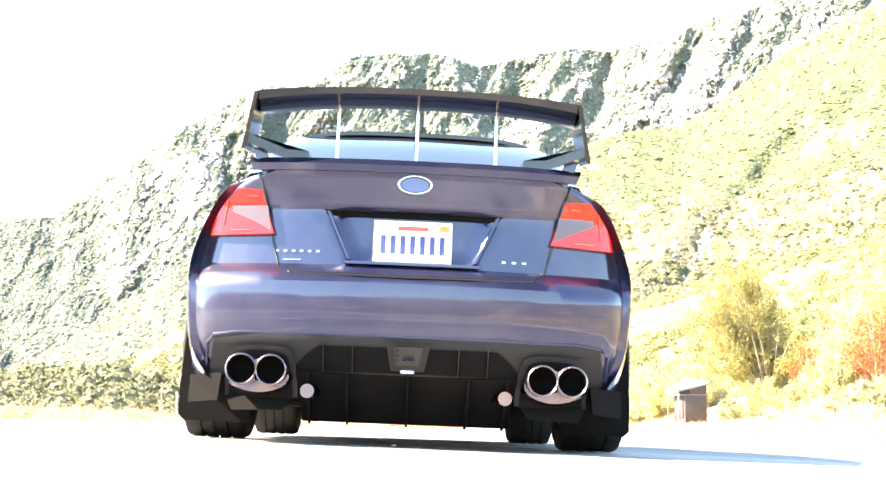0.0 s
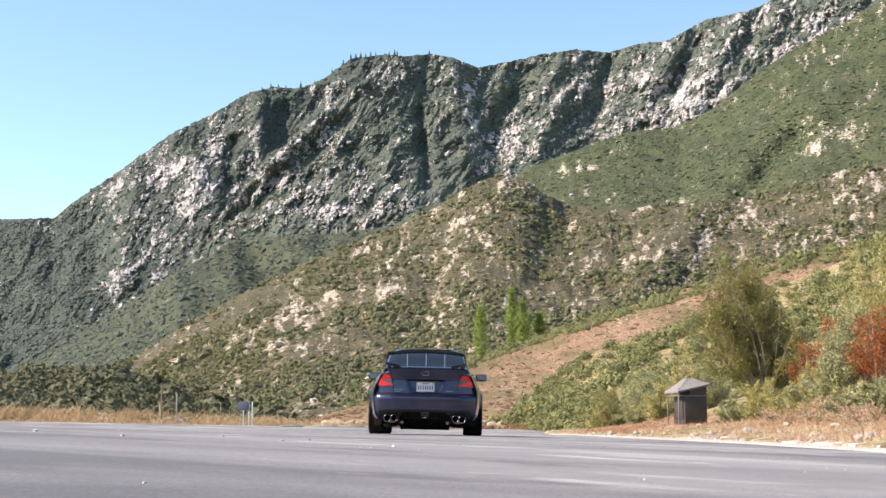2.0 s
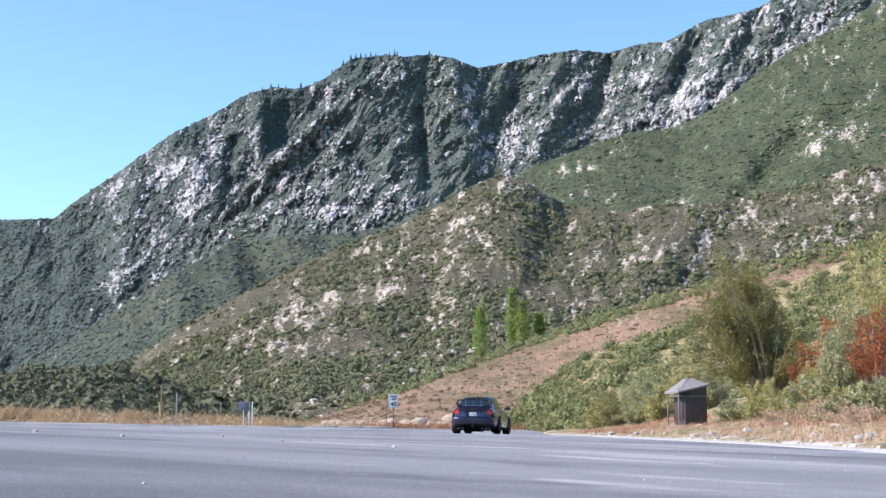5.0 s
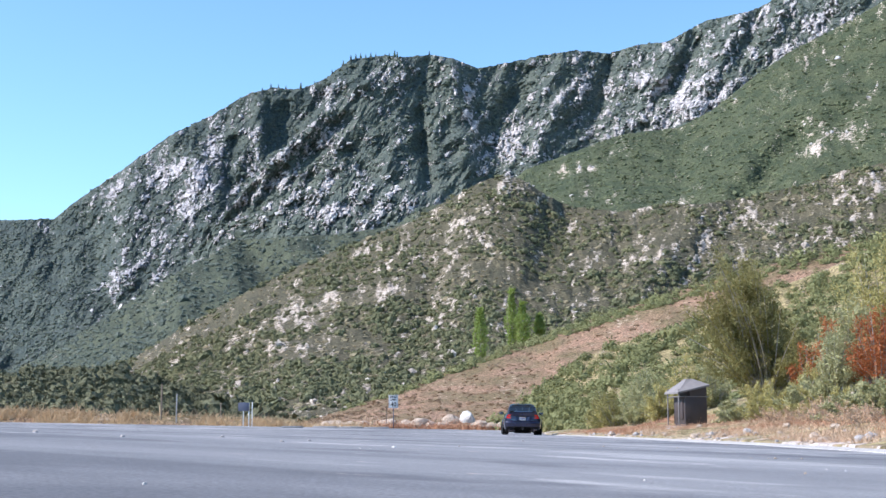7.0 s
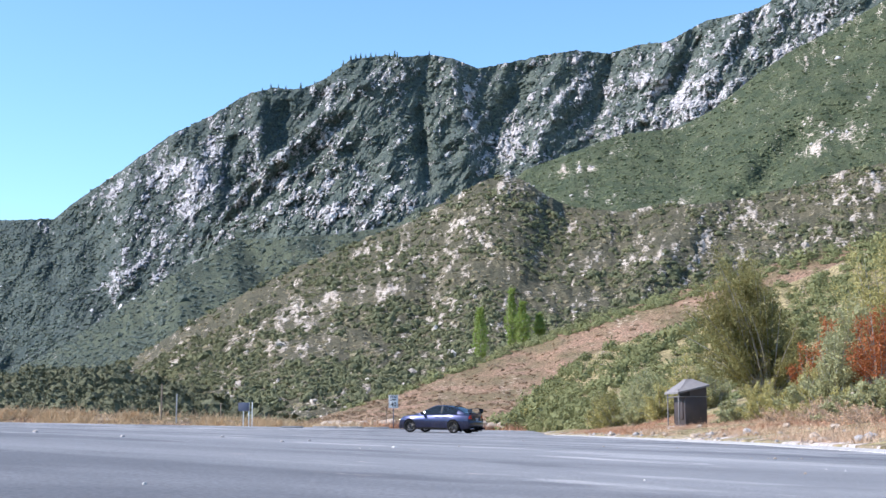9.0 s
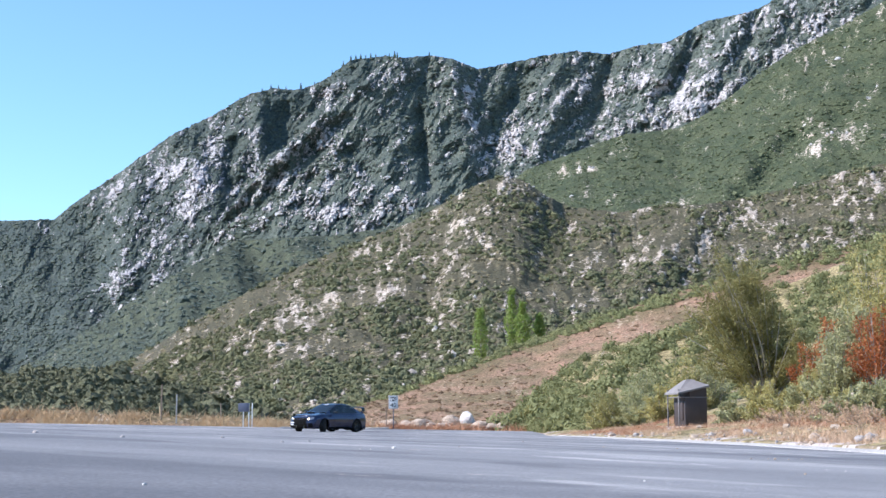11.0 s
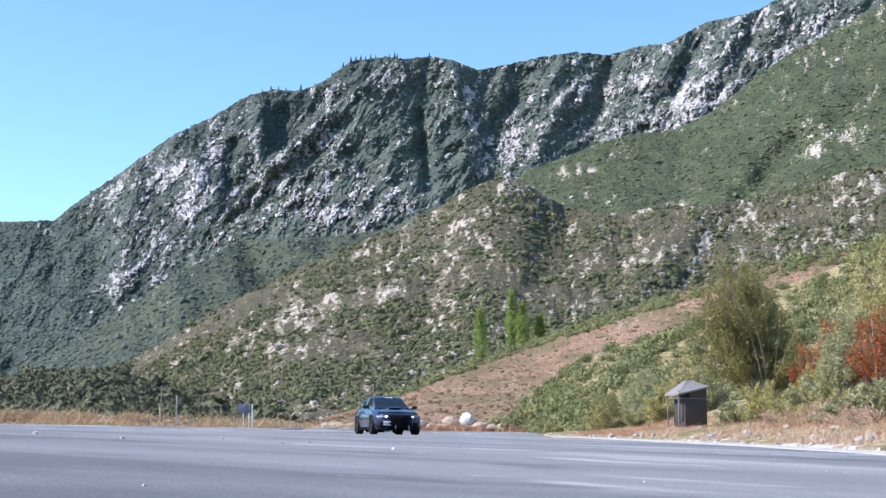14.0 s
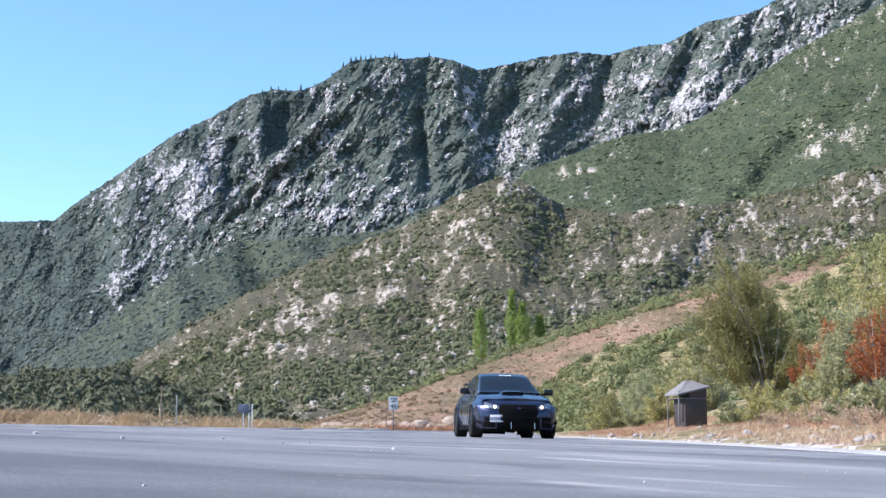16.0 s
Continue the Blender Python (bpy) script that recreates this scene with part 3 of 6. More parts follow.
# ---------------------------------------------------------------- ground, lot, bank
def asphalt():
    m = surface("asphalt", (0.2, 0.2, 0.2), 0.8, spec=0.4)
    nt = m.node_tree
    bs = nt.nodes["Principled BSDF"]
    streaks = grain(nt, 1.1, 6, 0.66, (0.45, 0.55, 1))
    worn = grain(nt, 0.35, 5, 0.62, (0.30, 0.8, 1))
    repairs = grain(nt, 0.8, 4, 0.6, (0.8, 0.5, 1))
    seams = grain(nt, 1.0, 5, 0.68, (0.16, 0.24, 1))
    spills = grain(nt, 2.6, 4, 0.6, (0.5, 0.45, 1))
    col = blend(nt, ramp(nt, worn, 0.42, 0.60), (0.145, 0.144, 0.15), (0.245, 0.241, 0.243))
    col = blend(nt, calc(nt, 'MULTIPLY', ramp(nt, streaks, 0.55, 0.62), 0.55), col, (0.37, 0.36, 0.35))
    col = blend(nt, calc(nt, 'MULTIPLY', ramp(nt, repairs, 0.56, 0.63), 0.6), col, (0.085, 0.085, 0.093))
    col = blend(nt, calc(nt, 'MULTIPLY', ramp(nt, seams, 0.55, 0.58), 0.5), col, (0.38, 0.37, 0.36))
    col = blend(nt, calc(nt, 'MULTIPLY', ramp(nt, seams, 0.46, 0.42), 0.7), col, (0.09, 0.09, 0.097))
    col = blend(nt, calc(nt, 'MULTIPLY', ramp(nt, spills, 0.60, 0.66), 0.7), col, (0.42, 0.40, 0.385))
    col = blend(nt, calc(nt, 'MULTIPLY', ramp(nt, grain(nt, 5.0, 4, 0.6, (0.7, 0.6, 1)), 0.66, 0.70), 0.6), col, (0.44, 0.36, 0.31))
    col = blend(nt, 0.4, col, blend(nt, ramp(nt, grain(nt, 160, 2), 0.35, 0.65), (0.15, 0.15, 0.15), (0.85, 0.85, 0.85)), 'OVERLAY')
    nt.links.new(col, bs.inputs["Base Color"])
    b = node(nt, "ShaderNodeBump", {"Height": grain(nt, 110, 3), "Strength": 0.4, "Distance": 0.004})
    nt.links.new(b.outputs[0], bs.inputs["Normal"])
    return m


ASPHALT = asphalt()
EARTH = surface("dry_earth", (0.26, 0.19, 0.12), 0.95, other=(0.36, 0.28, 0.19), scale=0.6, fine=0.5, bump=0.6, bump_scale=14)
CONCRETE = surface("concrete", (0.42, 0.40, 0.38), 0.85, other=(0.30, 0.285, 0.27), scale=1.2, fine=0.3, bump=0.4, bump_scale=30)


def sheet(name, label, xs, ys, height, material, category, kind="structure"):
    X, Y = np.meshgrid(np.array(xs, float), np.array(ys, float))
    P = np.stack([X, Y, height(X, Y)], -1)
    me = mesh_from(name, P.reshape(-1, 3), grid_faces(len(ys), len(xs)), material, True)
    return tagged(new(name, me), label, category, kind=kind)


wide = np.concatenate([-np.geomspace(5000, 40, 14), np.linspace(-38, 38, 39), np.geomspace(40, 5000, 14)])
deep = np.concatenate([-np.geomspace(5000, 20, 10), np.linspace(-18, 100, 60), np.geomspace(104, 5000, 14)])
sheet("ground", "flat dry earth reaching the hills", wide, deep, lambda x, y: ground_z(x, y) - 0.06, EARTH, "ground")


def lot():
    ys = np.concatenate([np.linspace(-40, 0, 9), np.linspace(0.4, 20, 60), np.linspace(21, 84, 64)])
    t = np.linspace(0, 1, 70)[None, :]
    left = -62.0
    right = kerb_x(ys)[:, None]
    X = left + (right - left) * (1 - (1 - t) ** 1.8)
    Y = np.repeat(ys[:, None], X.shape[1], 1)
    Z = ground_z(X, Y) + 0.006 * fbm(X * 0.8, Y * 0.5, 1.0, 3, 9)
    P = np.stack([X, Y, Z], -1)
    me = mesh_from("road", P.reshape(-1, 3), grid_faces(*X.shape), ASPHALT, True)
    return tagged(new("road", me), "wide weathered grey asphalt lot with pale streaks", "road", kind="structure")


lot()


def bank():
    ys = np.concatenate([np.linspace(-30, 4, 10), np.linspace(5, 75, 150)])
    d = np.concatenate([[0.06], 0.11 + 40 * np.linspace(0, 1, 90) ** 2.0])
    X = kerb_x(ys)[:, None] + d[None, :]
    Y = np.repeat(ys[:, None], X.shape[1], 1)
    Z = bank_z(X, Y)
    Z[:, 0] -= 0.10
    P = np.stack([X, Y, Z], -1)
    bare = 0.20 + 0.8 * fbm(X * 0.5, Y * 0.5, 0, 4, 77) + 0.25 * np.exp(-(d[None, :] / 0.8) ** 2)
    me = mesh_from("bank", P.reshape(-1, 3), grid_faces(*X.shape), VEG_BANK, True)
    at = me.attributes.new("bare", 'FLOAT', 'POINT')
    at.data.foreach_set("value", bare.astype(np.float32).ravel())
    return tagged(new("bank", me), "earth bank with dry grass and stones", "bank", kind="structure"), P, bare


bank_ob, bank_surf, bank_bare = bank()


def kerb():
    ys = np.linspace(-20, 64, 60)
    bm = bmesh.new()
    rows = []
    for y in ys:
        x = float(kerb_x(y))
        z = float(ground_z(x, y))
        rows.append([bm.verts.new((x + a, y, z + b)) for a, b in ((-0.05, -0.05), (-0.01, 0.010), (0.03, 0.018), (0.13, 0.034), (0.15, -0.05))])
    for a, b in zip(rows, rows[1:]):
        for k in range(4):
            bm.faces.new((a[k], a[k + 1], b[k + 1], b[k]))
    bmesh.ops.recalc_face_normals(bm, faces=bm.faces)
    ob = part("kerb", bm, CONCRETE)
    return tagged(ob, "low pale concrete kerb along the lot", "kerb", kind="structure")


kerb()


# ---------------------------------------------------------------- hills behind the viewer, seen in reflections
def far_side():
    a = np.linspace(radians(112), radians(428), 150)
    v = np.linspace(0, 1, 14)[:, None]
    left = np.exp(-((a - radians(180)) / 0.5) ** 2)
    top = (34 + 46 * (fbm(a * 2.2, 0.3, 0.0, 5, 90) + 0.5)) * (1 - 0.6 * left)
    R = 190 + 230 * v + 25 * fbm(a * 9, v * 3, 0.0, 4, 91)
    Z = top * np.sin(v * math.pi * 0.62) ** 1.2 * 1.05 - 1.0
    X, Y = R * np.cos(a), R * np.sin(a)
    me = mesh_from("hills_behind", np.stack([X, Y, Z], -1).reshape(-1, 3), grid_faces(*X.shape), VEG_BACK, True)
    at = me.attributes.new("bare", 'FLOAT', 'POINT')
    at.data.foreach_set("value", (0.32 + 0.9 * fbm(X / 25, Y / 25, Z / 25, 4, 92)).astype(np.float32).ravel())
    return tagged(new("hills_behind", me), "dry brown hills on the other side of the valley", "hill", kind="structure")


VEG_BACK = terrain("scrub_back", (0.12, 0.11, 0.06), (0.20, 0.16, 0.09), (0.40, 0.34, 0.27), (0.5, 0.44, 0.36), (0.30, 0.22, 0.14), 3.0)
far_side()

# ---------------------------------------------------------------- plants
LEAF_TREE = foliage("leaf_willow", (0.14, 0.145, 0.05), (0.36, 0.315, 0.125), 0.5, 0.5, 0.35)
LEAF_GREY = foliage("leaf_greygreen", (0.23, 0.24, 0.115), (0.50, 0.48, 0.26), 0.5, 0.5, 0.3)
LEAF_RED = foliage("leaf_red", (0.30, 0.05, 0.025), (0.50, 0.23, 0.08), 0.5, 0.6, 0.3)
LEAF_OLIVE = foliage("leaf_olive", (0.27, 0.25, 0.085), (0.56, 0.49, 0.21), 0.5, 0.55, 0.3)
LEAF_BRIGHT = foliage("leaf_poplar", (0.16, 0.25, 0.055), (0.33, 0.40, 0.11), 0.5, 0.5, 0.4)
STRAW = foliage("dry_grass", (0.42, 0.26, 0.165), (0.64, 0.48, 0.33), 0.5, 0.8, 0.2)
STRAW_TAN = foliage("tan_weeds", (0.40, 0.27, 0.15), (0.60, 0.46, 0.29), 0.5, 0.8, 0.2)
STRAW_RED = foliage("dry_weeds", (0.37, 0.16, 0.095), (0.56, 0.36, 0.23), 0.5, 0.8, 0.2)
BARK = surface("pale_bark", (0.22, 0.20, 0.17), 0.85, other=(0.36, 0.34, 0.31), scale=8, fine=0.3, bump=0.5, bump_scale=40)
STONE = surface("pale_stone", (0.46, 0.37, 0.29), 0.9, other=(0.33, 0.26, 0.20), scale=2.5, fine=0.4, bump=0.7, bump_scale=12)
WHITE_STONE = surface("white_stone", (0.62, 0.60, 0.57), 0.9, other=(0.48, 0.45, 0.42), scale=2.0, fine=0.3, bump=0.6, bump_scale=9)
GREY_STONE = surface("grey_stone", (0.40, 0.37, 0.35), 0.9, other=(0.27, 0.25, 0.24), scale=2.5, fine=0.4, bump=0.7, bump_scale=12)


def leaf_mesh(name, P, length, width, material, seed, droop=0.0, upward=0.0):
    """Loose pointed leaves at the points P, each its own little quad bent at the middle."""
    r = np.random.default_rng(seed)
    n = len(P)
    d = r.normal(0, 1, (n, 3))
    d[:, 2] += upward - droop
    d /= np.linalg.norm(d, axis=1)[:, None]
    s = np.cross(d, r.normal(0, 1, (n, 3)))
    s /= np.linalg.norm(s, axis=1)[:, None]
    nrm = np.cross(d, s)
    L = (length * np.exp(r.normal(0, 0.25, n)))[:, None]
    w = (width * np.exp(r.normal(0, 0.2, n)))[:, None]
    V = np.stack([P, P + d * L * 0.5 + s * w * 0.5 + nrm * w * 0.2, P + d * L, P + d * L * 0.5 - s * w * 0.5 + nrm * w * 0.2], 1)
    return mesh_from(name, V.reshape(-1, 3), np.arange(4 * n).reshape(-1, 4), material)


def stalks(count, height, spread, seed, lean=(0, 0), r0=0.03, sides=5):
    """Stems that curve up and out to a domed crown; returns the mesh and points along the stems."""
    r = np.random.default_rng(seed)
    bm, pts = bmesh.new(), []
    for k in range(count):
        a, el = r.random() * 6.283, math.asin(0.02 + 0.98 * r.random())
        q = 0.62 + 0.38 * r.random()
        lump = 0.86 + 0.28 * float(bumps(math.cos(a) * 1.7 + 9, math.sin(a) * 1.7 + 9, el * 1.6, seed))
        out, top = spread * math.cos(el) * q * lump, height * (0.24 + 0.76 * math.sin(el)) * (0.80 + 0.2 * q) * lump
        E = np.array((math.cos(a) * out + lean[0] * top, math.sin(a) * out + lean[1] * top, top))
        A = np.array((math.cos(a), math.sin(a), 0)) * 0.10 * spread
        M = np.array((E[0] * 0.30, E[1] * 0.30, top * 0.55)) + r.normal(0, 0.05 * height, 3) * (1, 1, 0.3)
        line = [tuple(A * (1 - t) ** 2 + 2 * M * t * (1 - t) + E * t * t - np.array((0, 0, 0.05))) for t in np.linspace(0, 1, 6)]
        rr = r0 * (0.6 + 0.6 * r.random())
        tube(line, [rr * (1 - 0.85 * t) for t in np.linspace(0, 1, 6)], sides, bm)
        pts.append(line)
    return bm, np.array(pts)


def bush(name, label, x, y, z, height, spread, stems, leaves, leaf, material, seed, category="bush", low=0.25, fuzz=0.16, r0=0.02, lean=(0, 0), droop=0.0, group=""):
    b = thing(name, label, category, group, at=pose(x, y, z))
    bm, pts = stalks(stems, height, spread, seed, lean, r0)
    part("stem", bm, BARK, b, "pale woody stems")
    r = np.random.default_rng(seed + 1)
    k = r.integers(0, stems, leaves)
    t = low + (1 - low) * r.random(leaves) ** 0.6
    f = t * 5
    i = np.minimum(f.astype(int), 4)
    P = pts[k, i] + (pts[k, i + 1] - pts[k, i]) * (f - i)[:, None]
    clumps = r.normal(0, fuzz * height * 0.55, (stems * 5, 3))
    P = P + clumps[k * 5 + i] * 0.7 + r.normal(0, fuzz * height * 0.34, P.shape)
    P[:, 2] = np.maximum(P[:, 2], 0.02)
    me = leaf_mesh("leaves", P, leaf[0], leaf[1], material, seed + 2, droop, 0.5)
    ob = new("leaves", me)
    ob.parent = b
    return b


def at_bank(u, y):
    """Place on the bank from side value and distance."""
    x = u / 1000 * y
    return x, y, float(bank_z(np.array(x), np.array(y)))


bush("tree", "many-stemmed willow-like tree with sparse olive leaves on bank", *at_bank(243, 42), 4.6, 2.15, 84, 42000, (0.105, 0.030), LEAF_TREE, 5, "tree", 0.20, 0.065, 0.04, (-0.22, 0))
bush("bush", "large red-leaved bush on the bank", *at_bank(328, 25.5), 1.75, 0.62, 40, 7000, (0.06, 0.022), LEAF_RED, 11, low=0.25, fuzz=0.08)
bush("bush", "tall grey-green leafy shrub beside the red bush", *at_bank(296, 26), 1.55, 0.50, 36, 6000, (0.075, 0.030), LEAF_GREY, 13, low=0.15, fuzz=0.08)
bush("bush", "grey-green leafy shrub on the bank", *at_bank(308, 28.5), 2.3, 0.62, 40, 6500, (0.08, 0.03), LEAF_GREY, 15, low=0.2, fuzz=0.08)
bush("bush", "small red-tinged bush below the tree", *at_bank(276, 33), 1.5, 0.6, 26, 4000, (0.06, 0.024), LEAF_RED, 17, fuzz=0.08)
bush("bush", "small red-tinged bush on the slope", *at_bank(292, 31), 1.9, 0.5, 24, 3600, (0.06, 0.024), LEAF_RED, 18, fuzz=0.08)
for k, (u, y, h) in enumerate(((262, 22, .34), (278, 20.5, .42), (290, 21, .46), (301, 18.5, .34), (246, 25, .36), (316, 17.5, .30))):
    bush("bush", "pale grey-brown dead scrub near the kerb", *at_bank(u, y), h, 0.42, 34, 1500, (0.045, 0.010), STRAW, 91 + 5 * k, low=0.2, fuzz=0.10, r0=0.006, group="dead scrub near the kerb")
bush("bush", "leafy green bush near the kerb", *at_bank(331, 19), 0.72, 0.42, 26, 4200, (0.06, 0.022), LEAF_GREY, 19, low=0.1, fuzz=0.09)
bush("bush", "large yellow-green bush high on the bank", *at_bank(330, 34), 3.9, 1.15, 44, 8000, (0.10, 0.034), LEAF_OLIVE, 21, fuzz=0.07)
for k, (u, y, h) in enumerate(((222, 31, .45), (240, 30, .55), (256, 29, .7), (272, 28, .75), (285, 27, .7), (300, 24, .55), (215, 36, .5), (248, 34, .9), (276, 31, 1.0), (318, 22, .6), (236, 37, .8), (264, 26, .5), (308, 20, .42), (290, 29, 1.0))):
    bush("bush", "low yellow-green scrub bush on the bank", *at_bank(u, y), h, 0.62, 22, 3000, (0.065, 0.024), LEAF_OLIVE if k % 3 else LEAF_GREY, 31 + 3 * k, low=0.08, fuzz=0.10, group="low bushes on the bank")
for k, (u, y, h) in enumerate(((70, 66, 1.5), (82, 64, 1.7), (96, 62, 1.6), (112, 60, 1.5), (128, 58, 1.7), (146, 55, 1.7), (163, 52, 1.6), (186, 50, 2.0), (204, 50, 2.0), (60, 70, 1.0), (120, 66, 2.2), (150, 64, 2.6), (180, 60, 2.8))):
    y = 88.0 if u < 100 else y
    x = max(u / 1000 * y, float(kerb_x(y)) + 2.2) if y < 84 else u / 1000 * y
    z = float(bank_z(np.array(x), np.array(y))) - 0.05 if y < 84 else 0.2
    bush("bush", "pale green roadside bush", x, y, z, h * (1.2 if y > 84 else 1.0), 1.05, 30, 3400, (0.12, 0.04), (LEAF_OLIVE, LEAF_TREE, LEAF_GREY)[k % 3], 131 + 3 * k, low=0.05, fuzz=0.09, group="roadside bushes")


def column_tree(x, y, z, height, width, seed):
    t = thing("tree", "slender bright green upright tree", "tree", "slender trees", at=pose(x, y, z))
    part("trunk", tube([(0, 0, -0.3), (0.05, 0, height * .4), (0, 0, height * .95)], [.10, .07, .02], 7), BARK, t)
    r = np.random.default_rng(seed)
    n = 1600
    q = r.random(n) ** 0.8
    rad = width * 0.5 * (0.35 + 0.65 * np.sin(np.clip(q * 1.15, 0, 1) * 3.1416)) * (0.7 + 0.6 * bumps(q * 9, 0.0, seed * 1.0, 3)) * np.sqrt(r.random(n))
    a = r.random(n) * 6.283
    P = np.stack([rad * np.cos(a), rad * np.sin(a), height * (0.12 + 0.88 * q)], 1) + r.normal(0, 0.08, (n, 3))
    ob = new("leaves", leaf_mesh("leaves", P, 0.26, 0.13, LEAF_BRIGHT, seed + 1, 0, 0.6))
    ob.parent = t


for u, w, h, wd, y in ((28.2, 46, 6.2, 1.5, 139), (51.8, 56, 7.2, 1.6, 147), (60.3, 58, 5.4, 1.9, 146), (73, 64, 3.2, 1.4, 148)):
    column_tree(u / 1000 * y, y, EYE_Z + w / 1000 * y, h, wd, int(u))


def crest_trees():
    """Small dark pines along the mountain's skyline."""
    u1, u2 = np.linspace(-403.4, 20.0, back_surf.shape[1]), np.linspace(-245, 417.5, mount_surf.shape[1])
    PINE = foliage("pine", (0.045, 0.07, 0.045), (0.08, 0.11, 0.06), 4.0)
    first = None
    spots = [(-77, 9), (-72, 11), (-68, 10), (-64, 12), (-60, 9), (-56, 10), (-52, 8), (-42, 11), (-38, 12), (-36, 10), (-133, 9), (-128, 8), (-122, 8), (-110, 13), (-11, 7), (-140, 7), (-100, 7), (-86, 8)]
    r = np.random.default_rng(8)
    for k, (a, h) in enumerate(spots):
        p = back_surf[-1, int(np.argmin(np.abs(u1 - a)))] if a < -45 else mount_surf[-1, int(np.argmin(np.abs(u2 - a)))]
        m = pose(p[0], p[1], p[2] - 1.0, 0, 0, 40 * k) @ Matrix.Scale(h / 10, 4)
        if first is None:
            first = thing("pine_tree", "small dark pine on the mountain's skyline", "tree", "skyline pines")
            part("trunk", tube([(0, 0, -1), (0, 0, 9)], [.3, .05], 6), BARK, first)
            bm = bmesh.new()
            for i in range(7):
                z, rr = 1.6 + i * 1.25, 2.7 * (1 - i / 8.5)
                tip = bm.verts.new((0, 0, z + 2.2))
                ring = [bm.verts.new((rr * (0.6 + 0.6 * r.random()) * math.cos(q * .785), rr * (0.6 + 0.6 * r.random()) * math.sin(q * .785), z - 0.5 * r.random())) for q in range(8)]
                for q in range(8): bm.faces.new((tip, ring[q], ring[(q + 1) % 8]))
            part("crown", bm, PINE, first, smooth=False)
            first.matrix_basis = m
        else:
            copy_thing(first, m)


crest_trees()


def blades(name, label, P, height, width, material, seed):
    r = np.random.default_rng(seed)
    n = len(P)
    a = r.random(n) * 6.283
    h = (height * np.exp(r.normal(0, 0.4, n)))[:, None]
    side = np.stack([np.cos(a), np.sin(a), np.zeros(n)], 1) * width * np.exp(r.normal(0, 0.3, n))[:, None]
    lean = np.stack([r.normal(0, 0.8, n), r.normal(0, 0.8, n), np.ones(n)], 1)
    V = np.stack([P - side, P + side, P + lean * h], 1)
    return tagged(new(name, mesh_from(name, V.reshape(-1, 3), np.arange(3 * n).reshape(-1, 3), material)), label, "grass", kind="stuff")


def grass():
    r = np.random.default_rng(17)
    n = 170000
    y = 9 + 54 * r.random(n) ** 1.3
    d = 0.22 + 3.6 * r.random(n) ** 1.2
    x = kerb_x(y) + d
    z = bank_z(x, y)
    keep = fbm(x * 1.1, y * 0.8, 0, 3, 21) + 0.16 * np.clip(d - 0.5, -0.5, 1.0) > r.normal(0.02, 0.06, n)
    P = np.stack([x, y, z - 0.01], 1)[keep]
    c = fbm(P[:, 0] * .5, P[:, 1] * .3, 2.0, 3, 4) > 0.02
    blades("dry_grass", "dry straw-coloured grass along the kerb", P[~c][:46000], 0.062, 0.0045, STRAW, 1)
    blades("dry_weeds", "reddish dry weeds along the kerb", P[c][:40000], 0.068, 0.005, STRAW_RED, 2)
    n = 26000
    x, y = -42 + 38 * r.random(n), 83.6 + 4.5 * r.random(n)
    w = np.interp(x / y * 1000, [-400, -333, -250, -200, -150, -110, -100], [13, 13, 11.5, 9, 6, 3, 1]) / 1000
    z = EYE_Z + w * y * np.clip((y - 83.5) / 3.5, 0, 1) - 0.1
    keep = fbm(x * 0.6, y * 0.6, 0, 3, 23) > r.normal(-0.02, 0.08, n)
    blades("berm_grass", "tangled dry brown weeds on the berm", np.stack([x, y, z], 1)[keep], 0.36, 0.028, STRAW_TAN, 3)
    n = 9000
    x, y = -5 + 13 * r.random(n), 84.5 + 3 * r.random(n)
    z = ground_z(x, y) + 0.0
    keep = fbm(x * 0.6, y * 0.6, 0, 3, 25) > r.normal(0.02, 0.08, n)
    blades("verge_grass", "dry weeds beyond the lot", np.stack([x, y, z], 1)[keep], 0.28, 0.025, STRAW_RED, 4)


landform("berm", "low earth berm with dry weeds at the edge of the lot", [(-420, 13), (-333, 13), (-250, 11.5), (-200, 9), (-150, 6), (-110, 3), (-100, 0.5)],
         [(-420, 84), (-100, 84)], [(-420, 87.5), (-100, 87.5)], 160, 12, VEG_RED, relief=0.6, relief_size=12, rough=1.4, seed=71, foot=-2.0, bare_base=0.2, rock_noise=1.0, back=1.5)
grass()


# ---------------------------------------------------------------- stones
def rock(name, label, x, y, z, size, material, seed, group="", flat=(1, 1, .8)):
    bm = bmesh.new()
    bmesh.ops.create_icosphere(bm, subdivisions=2, radius=size)
    for v in bm.verts:
        q = v.co / size
        k = 1 + 0.55 * float(fbm(np.array(q.x * 1.1 + seed), np.array(q.y * 1.1), np.array(q.z * 1.1), 4, seed, 0.55)) * 2
        v.co = Vector((v.co.x * k * flat[0], v.co.y * k * flat[1], max(v.co.z * k * flat[2], -0.4 * size)))
    bmesh.ops.recalc_face_normals(bm, faces=bm.faces)
    ob = part(name, bm, material, at=pose(x, y, z, 0, 0, seed * 37), smooth=size < 0.3)
    return tagged(ob, label, "rock", group)


